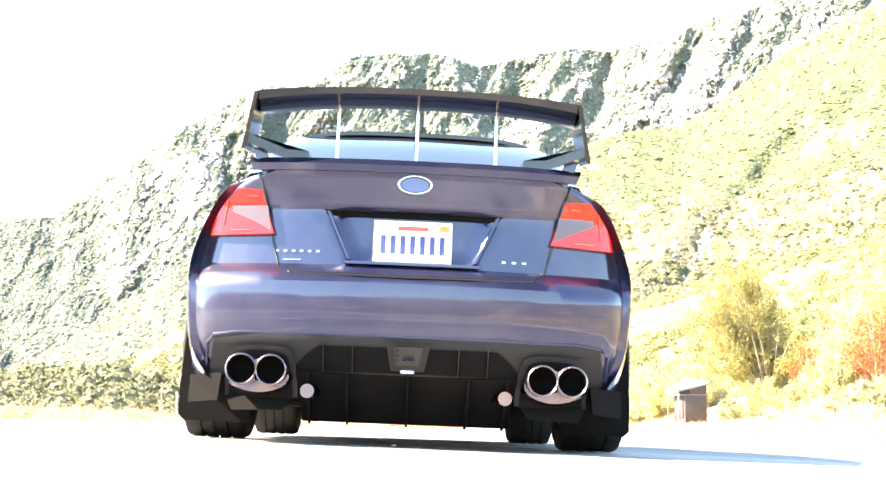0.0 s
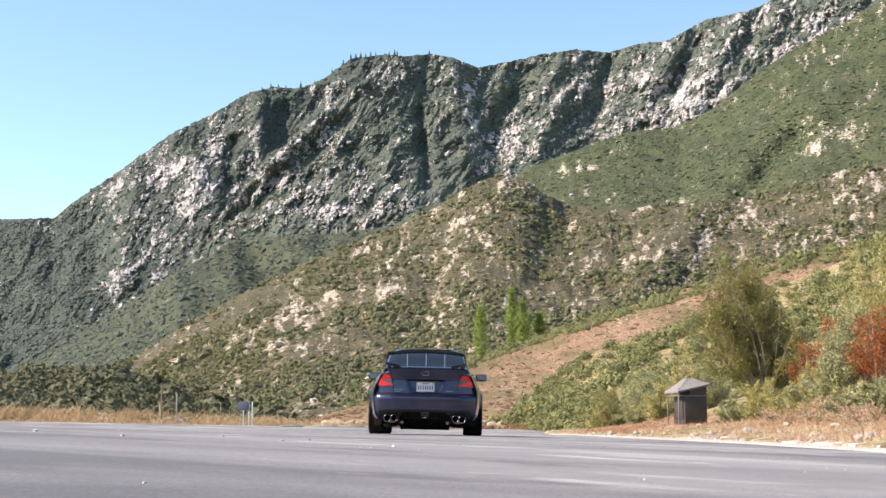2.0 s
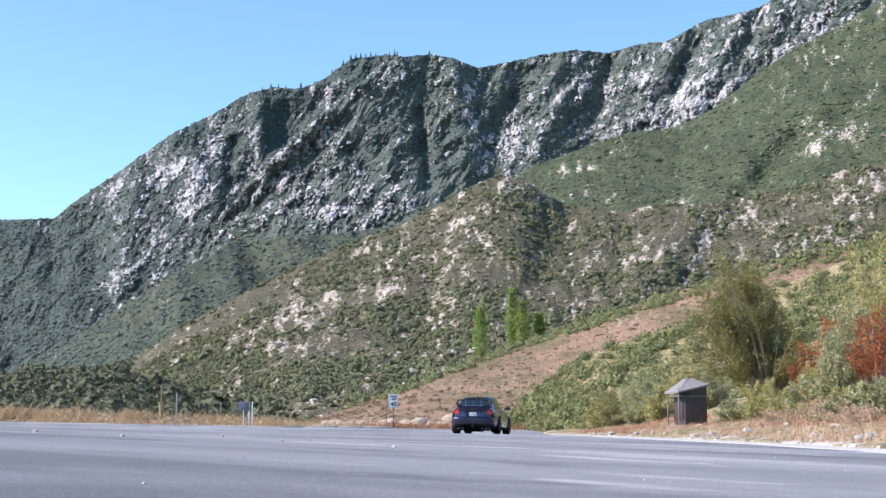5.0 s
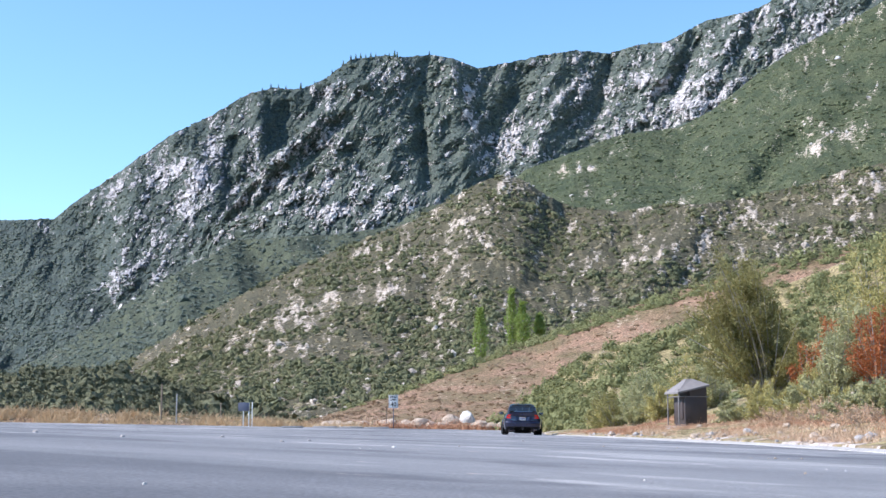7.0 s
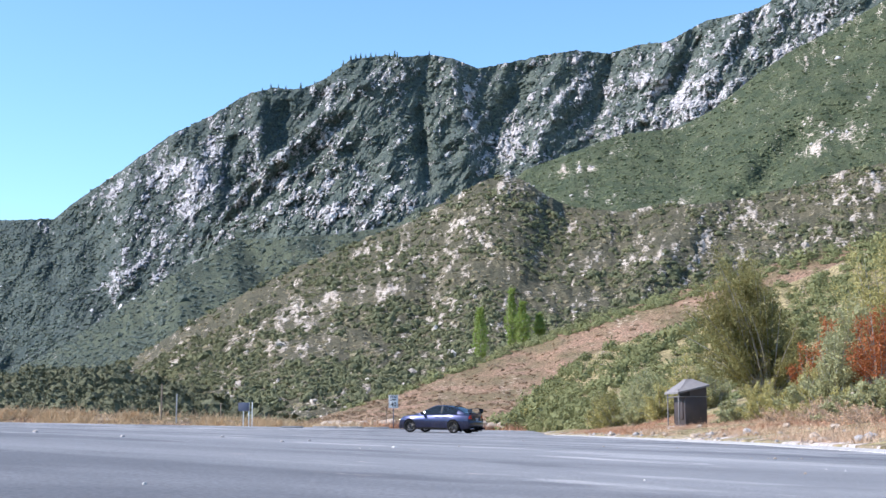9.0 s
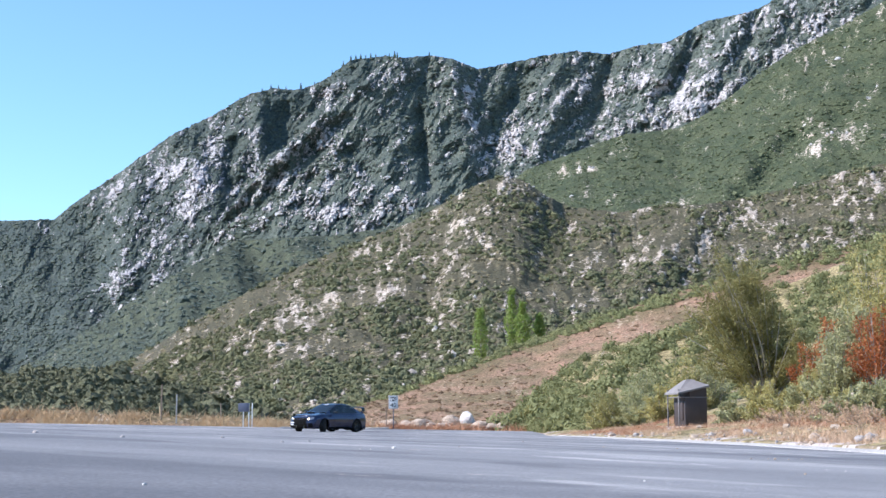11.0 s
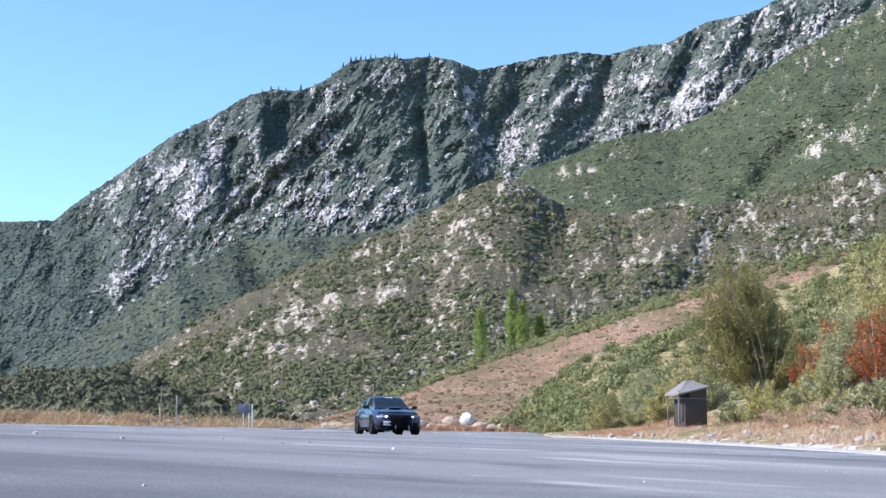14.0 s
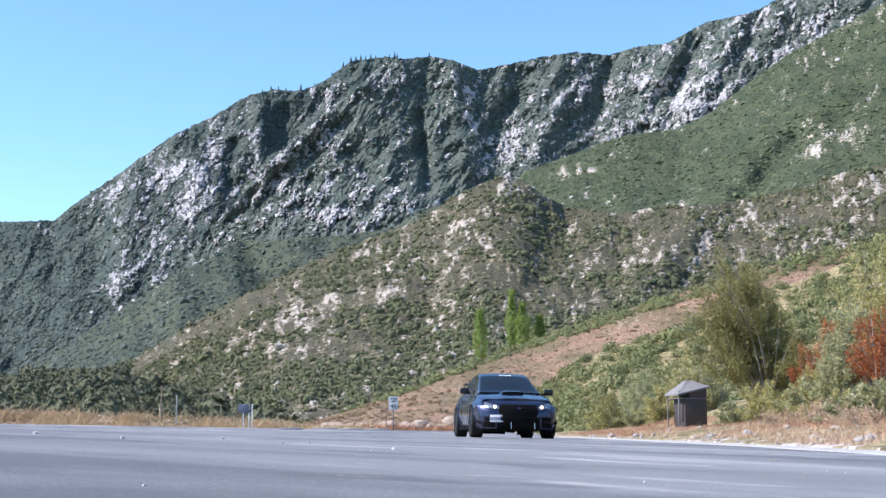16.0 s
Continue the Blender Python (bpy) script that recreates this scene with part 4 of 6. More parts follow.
rock("boulder", "large white boulder at the foot of the slope", .0185 * 87, 87, 0.70, 0.50, WHITE_STONE, 3, flat=(1.0, .9, 1.0))
rock("boulder", "tan boulder at the foot of the slope", .006 * 87.5, 87.5, 0.65, 0.55, STONE, 4)
rock("boulder", "tan weathered boulder in the bank", *at_bank(312, 25)[:2], at_bank(312, 25)[2] + 0.12, 0.34, STONE, 6, flat=(1.3, .8, .6))
for k, (u, w, s) in enumerate(((-70, 3, .45), (-60, 4, .5), (-52, 3, .4), (-42, 5, .5), (-28, 3, .55), (-16, 4, .75), (-9, 3, .5), (-34, 2, .35), (28, 4, .45), (36, 3, .4), (0, 2.5, .5), (44, 3, .4), (-78, 3, .5), (-85, 3, .6))):
    rock("rock", "pale tan rock at the foot of the slope", u / 1000 * 86.5, 86.5, EYE_Z + w / 1000 * 86.5 - 0.05, s, STONE, 40 + k, "rocks at the slope foot", (1.2, .9, .6))


def on_ground(u, w):
    """Where a line of sight meets the lot."""
    u, w = u / 1000, w / 1000
    y = 1.0
    for _ in range(4000):
        if EYE_Z + w * y <= float(ground_z(u * y, y)): break
        y *= 1.002
    return u * y, y, float(ground_z(u * y, y))


for k, (u, w, s, m) in enumerate(((-305, -2.6, .018, GREY_STONE), (-37, -14, .013, WHITE_STONE), (248, -22, .011, STONE), (243, -21.8, .006, STONE), (258, -22.2, .006, STONE), (268, -22, .007, STONE),
                                  (230, -21.6, .006, STONE), (-100, -9, .012, GREY_STONE), (-240, -6, .012, GREY_STONE), (-165, -6, .014, GREY_STONE), (270, -33, .006, STONE), (286, -30, .004, WHITE_STONE),
                                  (300, -31, .004, WHITE_STONE), (-62, -14.5, .005, WHITE_STONE), (-54, -14.8, .005, WHITE_STONE), (-18, -16, .004, WHITE_STONE), (-222, -41, .004, WHITE_STONE), (150, -38, .004, WHITE_STONE),
                                  (60, -9, .014, GREY_STONE), (-120, -9.5, .012, GREY_STONE), (120, -13, .010, STONE), (12, -13, .008, GREY_STONE), (175, -14, .009, STONE), (212, -12, .012, STONE))):
    x, y, z = on_ground(u, w)
    s *= 0.7
    rock("pebble", "small loose stone on the asphalt", x, y, z + s * 0.35, s, m, 70 + k, "stones on the lot")
r = np.random.default_rng(5)
for k in range(110):
    y = 9.5 + 34 * r.random() ** 1.4
    x = float(kerb_x(y)) + 0.10 + 1.3 * r.random() ** 1.8
    s = 0.018 + 0.06 * r.random() ** 2.5
    rock("stone", "loose pale stone beside the kerb", x, y, float(bank_z(np.array(x), np.array(y))) + s * 0.3, s, (STONE, GREY_STONE)[k % 2], 200 + k, "stones beside the kerb")


# ---------------------------------------------------------------- signs and posts
def metal_post(x, y, z, h, r_, material, label, name="post"):
    return tagged(part(name, tube([(0, 0, -0.2), (0, 0, h)], r_, 8), material, at=pose(x, y, z)), label, "post")


GALV = surface("galvanised_steel", (0.42, 0.42, 0.43), 0.45, metal=0.6, other=(0.32, 0.32, 0.32), scale=6)
WOOD = surface("weathered_wood", (0.16, 0.12, 0.09), 0.9, other=(0.26, 0.21, 0.16), scale=5, bump=0.5, bump_scale=30)
SIGN_WHITE = surface("sign_white", (0.74, 0.74, 0.72), 0.5, other=(0.64, 0.64, 0.62), scale=5)
SIGN_BLACK = surface("sign_black", (0.02, 0.02, 0.02), 0.5)
SIGN_DARK = surface("sign_back", (0.10, 0.11, 0.15), 0.5, metal=0.3, other=(0.14, 0.15, 0.2), scale=5)


def speed_sign(x, y, z):
    s = thing("road_sign", "white speed limit sign on a thin steel post", "road sign", at=pose(x, y, z))
    part("post", box(.06, .04, 2.1, 0, .03, 1.0, .008), SIGN_DARK, s, "dark steel post")
    part("panel", box(.60, .012, .84, 0, 0, 1.62, .004), SIGN_WHITE, s, "white sign panel")
    edge = bmesh.new()
    for a, b, c, d in ((0, 2.01, .54, .012), (0, 1.23, .54, .012), (-.27, 1.62, .012, .78), (.27, 1.62, .012, .78)):
        box(c, .004, d, a, -.008, b, 0, 1, edge)
    part("border", edge, SIGN_BLACK, s, smooth=False)
    for words, size, dz in (("SPEED", .17, 1.85), ("LIMIT", .17, 1.68), ("40", .38, 1.31)):
        cu = bpy.data.curves.new("lettering", 'FONT')
        cu.body, cu.size, cu.align_x, cu.extrude, cu.offset = words, size, 'CENTER', 0.002, 0.004
        cu.materials.append(SIGN_BLACK)
        ob = new("lettering", cu)
        ob.parent = s
        ob.matrix_basis = pose(0, -.010, dz, 90)


speed_sign(-.0372 * 84.5, 84.5, 0.20)
metal_post(-.0425 * 85, 85, 0.2, 1.35, .03, WOOD, "thin dark stake beside the road sign")
metal_post(-.2112 * 86, 86, 0.9, 2.1, .05, WOOD, "leaning dark wooden post in the weeds")
metal_post(-.1998 * 86, 86, 0.7, 1.65, .045, GALV, "pale steel post in the weeds")
metal_post(-.1666 * 87, 87, 0.5, 1.3, .04, WOOD, "dark wooden stake by the hillside")
sign2 = thing("road_sign", "dark backed sign panel on pale posts", "road sign", at=pose(-.1475 * 82, 82, 0.13))
part("panel", box(.66, .015, .52, -.16, 0, 1.32, .005), SIGN_DARK, sign2, "dark blue-grey panel")
for x in (-.18, .16, .36):
    part("post", box(.06, .05, 1.62, x, .04, .78, .01), SIGN_WHITE, sign2, "pale post")
tagged(part("drain_cover", box(1.2, 1.4, .10, 0, 0, .05, .03), GALV, at=pose(-.113 * 80, 80, float(ground_z(-9.0, 80)))), "flat grey metal drain cover", "drain cover")
for k in range(3):
    tagged(part("kerb_block", box(1.55, .22, .12, 0, 0, .04, .03), CONCRETE, at=pose(-7.35 + 1.6 * k, 83.4, float(ground_z(-7.0 + 1.6 * k, 83.4)))), "pale concrete wheel stop at the lot's edge", "kerb block", "wheel stops")


# ---------------------------------------------------------------- rubbish bin
def litter_bin(x, y, z):
    BROWN = surface("brown_paint", (0.048, 0.036, 0.034), 0.55, other=(0.07, 0.052, 0.048), scale=4, bump=0.2, bump_scale=60)
    LID = surface("grey_roof_paint", (0.24, 0.22, 0.215), 0.75, other=(0.17, 0.155, 0.15), scale=3, bump=0.3, bump_scale=30)
    b = thing("litter_bin", "brown steel litter bin with grey sloping roof on bank", "litter bin", at=pose(x, y, z, 0, 0, 14) @ Matrix.Diagonal((0.95, 0.95, 1.1, 1)))
    part("body", box(.64, .78, .70, .08, 0, .39, .015), BROWN, b, "dark brown body")
    part("rim", box(.84, .82, .02, 0, 0, .735, .006), LID, b)
    part("upper_panel", plate([(-.10, -.38, .75), (.40, -.38, .75), (.40, -.38, 1.00), (-.10, -.38, .90)], (0, .76, 0)), BROWN, b)
    for yy in (-.37, .37):
        part("corner_post", box(.035, .035, .92, -.425, yy, .46, .008), LID, b, "grey corner post")
    part("chute_door", box(.03, .52, .44, -.255, 0, .42, .01), BROWN, b, "dark chute door")
    bm = bmesh.new()
    lo = [(-.48, -.46, .84), (.46, -.46, 1.02), (.46, .46, 1.02), (-.48, .46, .84)]
    hi = [(-.06, -.08, 1.16), (.10, -.08, 1.17), (.10, .08, 1.17), (-.06, .08, 1.16)]
    A = [bm.verts.new((p[0], p[1], p[2] - .04)) for p in lo]
    B = [bm.verts.new(p) for p in lo]
    C = [bm.verts.new(p) for p in hi]
    for P, Q in ((A, B), (B, C)):
        for i in range(4): bm.faces.new((P[i], P[(i + 1) % 4], Q[(i + 1) % 4], Q[i]))
    bm.faces.new(C), bm.faces.new(A[::-1])
    bmesh.ops.recalc_face_normals(bm, faces=bm.faces)
    part("roof", bm, LID, b, "grey pitched roof", smooth=False)
    part("plinth", box(.9, .9, .10, 0, 0, 0, .02), CONCRETE, b, "concrete plinth")


litter_bin(.1835 * 35, 35, float(bank_z(np.array(.1835 * 35), np.array(35.0))) + 0.02)


# ---------------------------------------------------------------- car
def metal_paint(name, deep, flake):
    m = surface(name, deep, 0.36, metal=0.75, coat=1.0)
    nt = m.node_tree
    bs = nt.nodes["Principled BSDF"]
    col = blend(nt, ramp(nt, grain(nt, 900, 2), 0.4, 0.65), deep, flake)
    dust = ramp(nt, grain(nt, 2.2, 5), 0.45, 0.8)
    nt.links.new(blend(nt, calc(nt, 'MULTIPLY', dust, 0.10), col, (0.30, 0.27, 0.23)), bs.inputs["Base Color"])
    nt.links.new(calc(nt, 'ADD', 0.04, calc(nt, 'MULTIPLY', dust, 0.10)), bs.inputs["Coat Roughness"])
    return m


def clear(name, tint, rough=0.02, trans=0.85):
    m = surface(name, tint, rough)
    bs = m.node_tree.nodes["Principled BSDF"]
    bs.inputs["Transmission Weight"].default_value = trans
    bs.inputs["IOR"].default_value = 1.45
    return m


PAINT = metal_paint("car_paint", (0.009, 0.011, 0.030), (0.019, 0.025, 0.085))
VALANCE = surface("satin_plastic", (0.012, 0.011, 0.011), 0.6, spec=0.25, other=(0.02, 0.019, 0.018), scale=5, bump=0.1, bump_scale=300)
BLACK = surface("black_plastic", (0.004, 0.004, 0.004), 0.85, spec=0.06, other=(0.008, 0.0075, 0.007), scale=6, bump=0.15, bump_scale=300)
GLOSS = surface("gloss_black", (0.007, 0.007, 0.008), 0.2, coat=0.4, spec=0.35)
RUBBER = surface("tyre_rubber", (0.012, 0.012, 0.012), 0.85, spec=0.15, other=(0.028, 0.027, 0.025), scale=9, bump=0.3, bump_scale=120)
RIM = surface("dark_rim", (0.05, 0.05, 0.055), 0.35, metal=0.8, other=(0.08, 0.08, 0.08), scale=12)
CHROME = surface("polished_steel", (0.50, 0.47, 0.44), 0.16, metal=1.0, other=(0.45, 0.40, 0.36), scale=14)
GLASS = clear("tinted_glass", (0.10, 0.13, 0.16), 0.01, 0.9)
GLASS_DARK = clear("dark_glass", (0.02, 0.025, 0.03), 0.01, 0.6)
RED_LENS = surface("red_lens", (0.42, 0.008, 0.006), 0.2, spec=0.3, coat=0.5, glow=((1.0, 0.02, 0.01), 0.08))
RED_STRIP = surface("red_light_strip", (0.6, 0.02, 0.015), 0.2, coat=0.5, glow=((1.0, 0.03, 0.015), 0.5))
SMOKE = surface("smoked_lens", (0.07, 0.035, 0.03), 0.15, coat=0.6)
HEADLAMP = surface("headlamp_bowl", (0.30, 0.30, 0.31), 0.22, metal=0.7, coat=1.0)
LAMP = surface("headlamp_lens", (0.75, 0.75, 0.72), 0.08, coat=1.0)
LAMP_LIT = surface("lit_bulb", (1.0, 0.9, 0.7), 0.2, glow=((1.0, 0.72, 0.36), 5.0))
PLATE_WHITE = surface("plate_white", (0.72, 0.71, 0.69), 0.45, other=(0.62, 0.61, 0.60), scale=20)
INK = surface("plate_ink", (0.03, 0.05, 0.17), 0.5)
INK_RED = surface("plate_red", (0.55, 0.08, 0.05), 0.5)
ORANGE = surface("sticker_orange", (0.80, 0.22, 0.05), 0.5)
BADGE_BLUE = surface("badge_blue", (0.008, 0.014, 0.10), 0.2, coat=1.0)
WHITE_FILM = surface("white_film", (0.75, 0.75, 0.75), 0.5)
BURNT = surface("heat_tinted_steel", (0.26, 0.20, 0.15), 0.22, metal=1.0, other=(0.16, 0.17, 0.26), scale=16)
CABIN = surface("cabin_trim", (0.03, 0.03, 0.032), 0.7, other=(0.05, 0.05, 0.05), scale=8)

car = thing("car", "dark metallic blue sports sedan with tall rear wing on the lot", "car")


def lerp(a, b, t):
    return a + (b - a) * t


def curve_y(y, *pairs):
    return np.interp(y, [p[0] for p in pairs], [p[1] for p in pairs])


def smooth_y(y, *pairs):
    """Table lookup softened along the car."""
    return sum(curve_y(y + d, *pairs) for d in (-0.14, -0.07, 0, 0.07, 0.14)) / 5


def half_w(y):
    return smooth_y(y, (-1.05, .76), (-.85, .83), (-.4, .885), (0, .905), (.5, .88), (1.3, .87), (2.2, .885), (2.65, .905), (3.1, .87), (3.4, .80), (3.6, .70))


def shoulder(y):
    return smooth_y(y, (-1.05, .93), (-.5, .975), (.2, .985), (1.5, .95), (2.2, .93), (2.65, .905), (3.1, .83), (3.4, .74), (3.6, .68))


def deck(y):
    return smooth_y(y, (-1.05, 1.03), (-.8, 1.045), (-.4, 1.04), (.2, 1.06), (1.5, 1.03), (2.1, .985), (2.65, .955), (3.1, .87), (3.4, .78), (3.6, .71))


def sill(y):
    return smooth_y(y, (-1.05, .27), (-.75, .22), (-.3, .18), (2.9, .17), (3.3, .19), (3.6, .22))


def ring_half(y, n=41):
    W, zs, zc, zb = half_w(y), shoulder(y), deck(y), sill(y)
    ctrl = np.array([(.90 * W, zb), (.955 * W, zb + .07), (.985 * W, .40), (W, .54), (.995 * W, .67), (.935 * W, zs - .13), (.875 * W, zs - .035), (.81 * W, zs + .005),
                     (.70 * W, zs + .45 * (zc - zs)), (.5 * W, zc - .016), (.25 * W, zc - .003), (0, zc)])
    ext = np.vstack([2 * ctrl[0] - ctrl[1], ctrl, ctrl[-1] * (-1, 1) + (-.5 * W * 0, 0)])
    ext[-1] = (-.25 * W, zc - .003)
    out = []
    for s in np.linspace(0, len(ctrl) - 1.0001, n):
        i, t = int(s), s - int(s)
        p0, p1, p2, p3 = ext[i:i + 4]
        out.append(0.5 * ((2 * p1) + (p2 - p0) * t + (2 * p0 - 5 * p1 + 4 * p2 - p3) * t * t + (3 * p1 - p0 - 3 * p2 + p3) * t ** 3))
    return np.array(out)


def tail_y(x, z):
    """The car's rear surface."""
    base = curve_y(z, (.2, -.90), (.30, -.98), (.36, -1.02), (.45, -1.035), (.575, -1.035), (.605, -1.015), (.64, -.955), (.86, -.935), (.98, -.955), (1.02, -.965), (1.05, -.93))
    inside = np.clip((lerp(.225, .315, np.clip((z - .672) / .19, 0, 1)) - np.abs(x)) / .03, 0, 1) * np.clip((z - .665) / .02, 0, 1) * np.clip((.866 - z) / .02, 0, 1)
    return base + 0.03 * inside + 0.14 * (np.abs(x) / 0.80) ** 2.6 + 0.22 * np.clip(np.abs(x) - 0.72, 0, 1)


def nose_y(x, z):
    base = curve_y(z, (.15, 3.50), (.25, 3.56), (.40, 3.58), (.52, 3.57), (.60, 3.55), (.68, 3.50), (.74, 3.42), (.80, 3.28))
    return base - 0.20 * (np.abs(x) / 0.8) ** 2.2 - 0.25 * np.clip(np.abs(x) - 0.62, 0, 1)


def body_shell():
    ys = np.linspace(-0.86, 3.20, 82)
    rings = []
    for y in ys:
        h = ring_half(y)
        rings.append(np.column_stack([h[:, 0], np.full(len(h), y), h[:, 1]]))
    # close tail and nose by carrying the end rings on to the end surfaces
    def closing(y0, f, steps=5):
        h = ring_half(y0)
        ends = np.column_stack([h[:, 0], f(h[:, 0], h[:, 1]), h[:, 1]])
        r0 = np.column_stack([h[:, 0], np.full(len(h), y0), h[:, 1]])
        mids = []
        for t in np.linspace(0, 1, steps + 1)[1:]:
            m = r0 + (ends - r0) * t
            m[:, 0] *= 1 - 0.035 * t ** 3
            mids.append(m)
        return mids
    front = closing(3.20, nose_y)
    back = closing(-0.86, tail_y)
    rings = back[::-1] + rings + front
    bm = bmesh.new()
    vs = []
    for r in rings:
        row = [bm.verts.new(p) for p in r] + [bm.verts.new((-p[0], p[1], p[2])) for p in r[-2::-1]]
        vs.append(row)
    for a, b in zip(vs, vs[1:]):
        for k in range(len(a) - 1):
            bm.faces.new((a[k], b[k], b[k + 1], a[k + 1]))
    n = len(rings[0])
    for row, f in ((vs[0], tail_y), (vs[-1], nose_y)):
        cols = 60
        prev = None
        for k in range(n):
            L, R = row[k], row[2 * n - 2 - k]
            if k == n - 1: cur = [L]
            else:
                cur = [L]
                for c in range(1, cols):
                    x = L.co.x + (R.co.x - L.co.x) * c / cols
                    cur.append(bm.verts.new((x, f(x, L.co.z), L.co.z)))
                cur.append(R)
            if prev is not None:
                if len(cur) == 1:
                    for c in range(cols): bm.faces.new((prev[c], prev[c + 1], cur[0]))
                else:
                    for c in range(cols): bm.faces.new((prev[c], prev[c + 1], cur[c + 1], cur[c]))
            prev = cur
    # wheel openings
    R = 0.375
    for wy in (0.0, 2.65):
        kill = [f for f in bm.faces if abs(f.calc_center_median().x) > 0.6 and math.hypot(f.calc_center_median().y - wy, f.calc_center_median().z - 0.335) < R]
        bmesh.ops.delete(bm, geom=kill, context='FACES')
        for v in bm.verts:
            d = math.hypot(v.co.y - wy, v.co.z - 0.335)
            if abs(v.co.x) > 0.6 and d < R + 0.035 and any(e.is_boundary for e in v.link_edges) and v.co.z > sill(v.co.y) + 0.01:
                k = R / max(d, 1e-4)
                v.co.y, v.co.z = wy + (v.co.y - wy) * k, 0.335 + (v.co.z - 0.335) * k
    # the opening behind the grille stays closed; drop the screen area under the cabin
    bmesh.ops.recalc_face_normals(bm, faces=bm.faces)
    return part("body", bm, PAINT, car, "dark metallic blue body shell")


body = body_shell()


def cabin_grid():
    ys = np.concatenate([np.linspace(-.58, .22, 12), np.linspace(.28, 1.36, 14), np.linspace(1.42, 2.28, 13)])
    G = []
    for y in ys:
        zt = smooth_y(y, (-.62, 1.035), (-.45, 1.10), (-.2, 1.235), (.05, 1.345), (.3, 1.415), (.7, 1.462), (1.05, 1.466), (1.35, 1.425), (1.6, 1.32), (1.95, 1.14), (2.3, .965))
        zb = shoulder(y) - 0.01
        xb = .82 * half_w(y)
        H = max(zt - zb, 0.02)
        xr = xb - .05 - .13 * min(1.0, H / .48)
        side = [(xb + (xr + .02 - xb) * t - .018 * math.sin(t * 3.14) * 0, zb + (H - .055 * min(1, H / .3)) * t ** 0.96) for t in np.linspace(0, 1, 6)]
        rail = [(xr - .008, zt - .036 * min(1, H / .3)), (xr - .05, zt - .018 * min(1, H / .3))]
        top = [((xr - .05) * (1 - t), zt - .018 * (1 - t) ** 2 * min(1, H / .3)) for t in np.linspace(0, 1, 7)[1:]]
        half = side + rail + top
        full = half + [(-a, b) for a, b in half[-2::-1]]
        G.append([(a, y, b) for a, b in full])
    return ys, np.array(G)


def grid_part(name, G, mask, material, parent, label="", thick=0.0):
    bm = bmesh.new()
    made = {}
    def vert(i, j):
        if (i, j) not in made: made[i, j] = bm.verts.new(G[i, j])
        return made[i, j]
    for i, j in zip(*np.nonzero(mask)):
        bm.faces.new((vert(i, j), vert(i, j + 1), vert(i + 1, j + 1), vert(i + 1, j)))
    bmesh.ops.recalc_face_normals(bm, faces=bm.faces)
    return part(name, bm, material, parent, label)


def greenhouse():
    ys, G = cabin_grid()
    n, m = G.shape[0] - 1, G.shape[1] - 1
    ym = ((ys[1:] + ys[:-1]) / 2)[:, None] + np.zeros((1, m))
    J = np.arange(m)[None, :] + np.zeros((n, 1))
    jj = np.minimum(J, m - 1 - J)
    top, rail, flank = jj >= 7, (jj >= 5) & (jj < 7), jj < 5
    screen = (top & (ym > 1.40)) | ((jj == 6) & (ym > 1.40))
    rear = (top & (ym < 0.20) & (ym > -0.52)) | ((jj == 6) & (ym < 0.16) & (ym > -0.5))
    H = G[:-1, m // 2, 2] - G[:-1, 0, 2]
    tall = (H > 0.16)[:, None] & np.ones((1, m), bool)
    pane = flank & (ym > -0.12) & (ym < 1.98) & (jj >= 0) & tall & ~((ym > 0.74) & (ym < 0.88))
    pillar = flank & (ym > 0.74) & (ym < 0.88)
    left = J < m / 2
    grid_part("roof", G, ~(screen | rear | pane | pillar), PAINT, car, "dark blue roof and pillars")
    grid_part("windscreen", G, screen, GLASS, car, "sloping tinted windscreen")
    grid_part("rear_window", G, rear, GLASS_DARK, car, "dark tinted rear window")
    for side in (left, ~left):
        grid_part("side_window", G, pane & side & (ym > 0.8), GLASS_DARK, car, "dark tinted side window")
        grid_part("side_window", G, pane & side & (ym < 0.8), GLASS_DARK, car, "dark tinted side window")
        grid_part("door_pillar", G, pillar & side, GLOSS, car, "gloss black pillar trim")


greenhouse()


def on_tail(pts, out=0.0):
    return [(x, float(tail_y(x, z)) - out, z) for x, z in pts]


def patch(outline_fn, us, vs, surf, out, thick, sign=-1):
    """A curved panel over an end of the car: outline_fn(u, v) gives x, z; surf gives y."""
    bm = bmesh.new()
    F, B = [], []
    for v in vs:
        rf, rb = [], []
        for u in us:
            x, z = outline_fn(u, v)
            y = float(surf(x, z))
            rf.append(bm.verts.new((x, y + sign * out, z)))
            rb.append(bm.verts.new((x, y + sign * (out - thick), z)))
        F.append(rf), B.append(rb)
    nu, nv = len(us), len(vs)
    for i in range(nv - 1):
        for j in range(nu - 1):
            bm.faces.new((F[i][j], F[i][j + 1], F[i + 1][j + 1], F[i + 1][j]))
            bm.faces.new((B[i][j], B[i + 1][j], B[i + 1][j + 1], B[i][j + 1]))
    for j in range(nu - 1):
        bm.faces.new((F[0][j], B[0][j], B[0][j + 1], F[0][j + 1])), bm.faces.new((F[-1][j], F[-1][j + 1], B[-1][j + 1], B[-1][j]))
    for i in range(nv - 1):
        bm.faces.new((F[i][0], F[i + 1][0], B[i + 1][0], B[i][0])), bm.faces.new((F[i][-1], B[i][-1], B[i + 1][-1], F[i + 1][-1]))
    bmesh.ops.recalc_face_normals(bm, faces=bm.faces)
    return bm


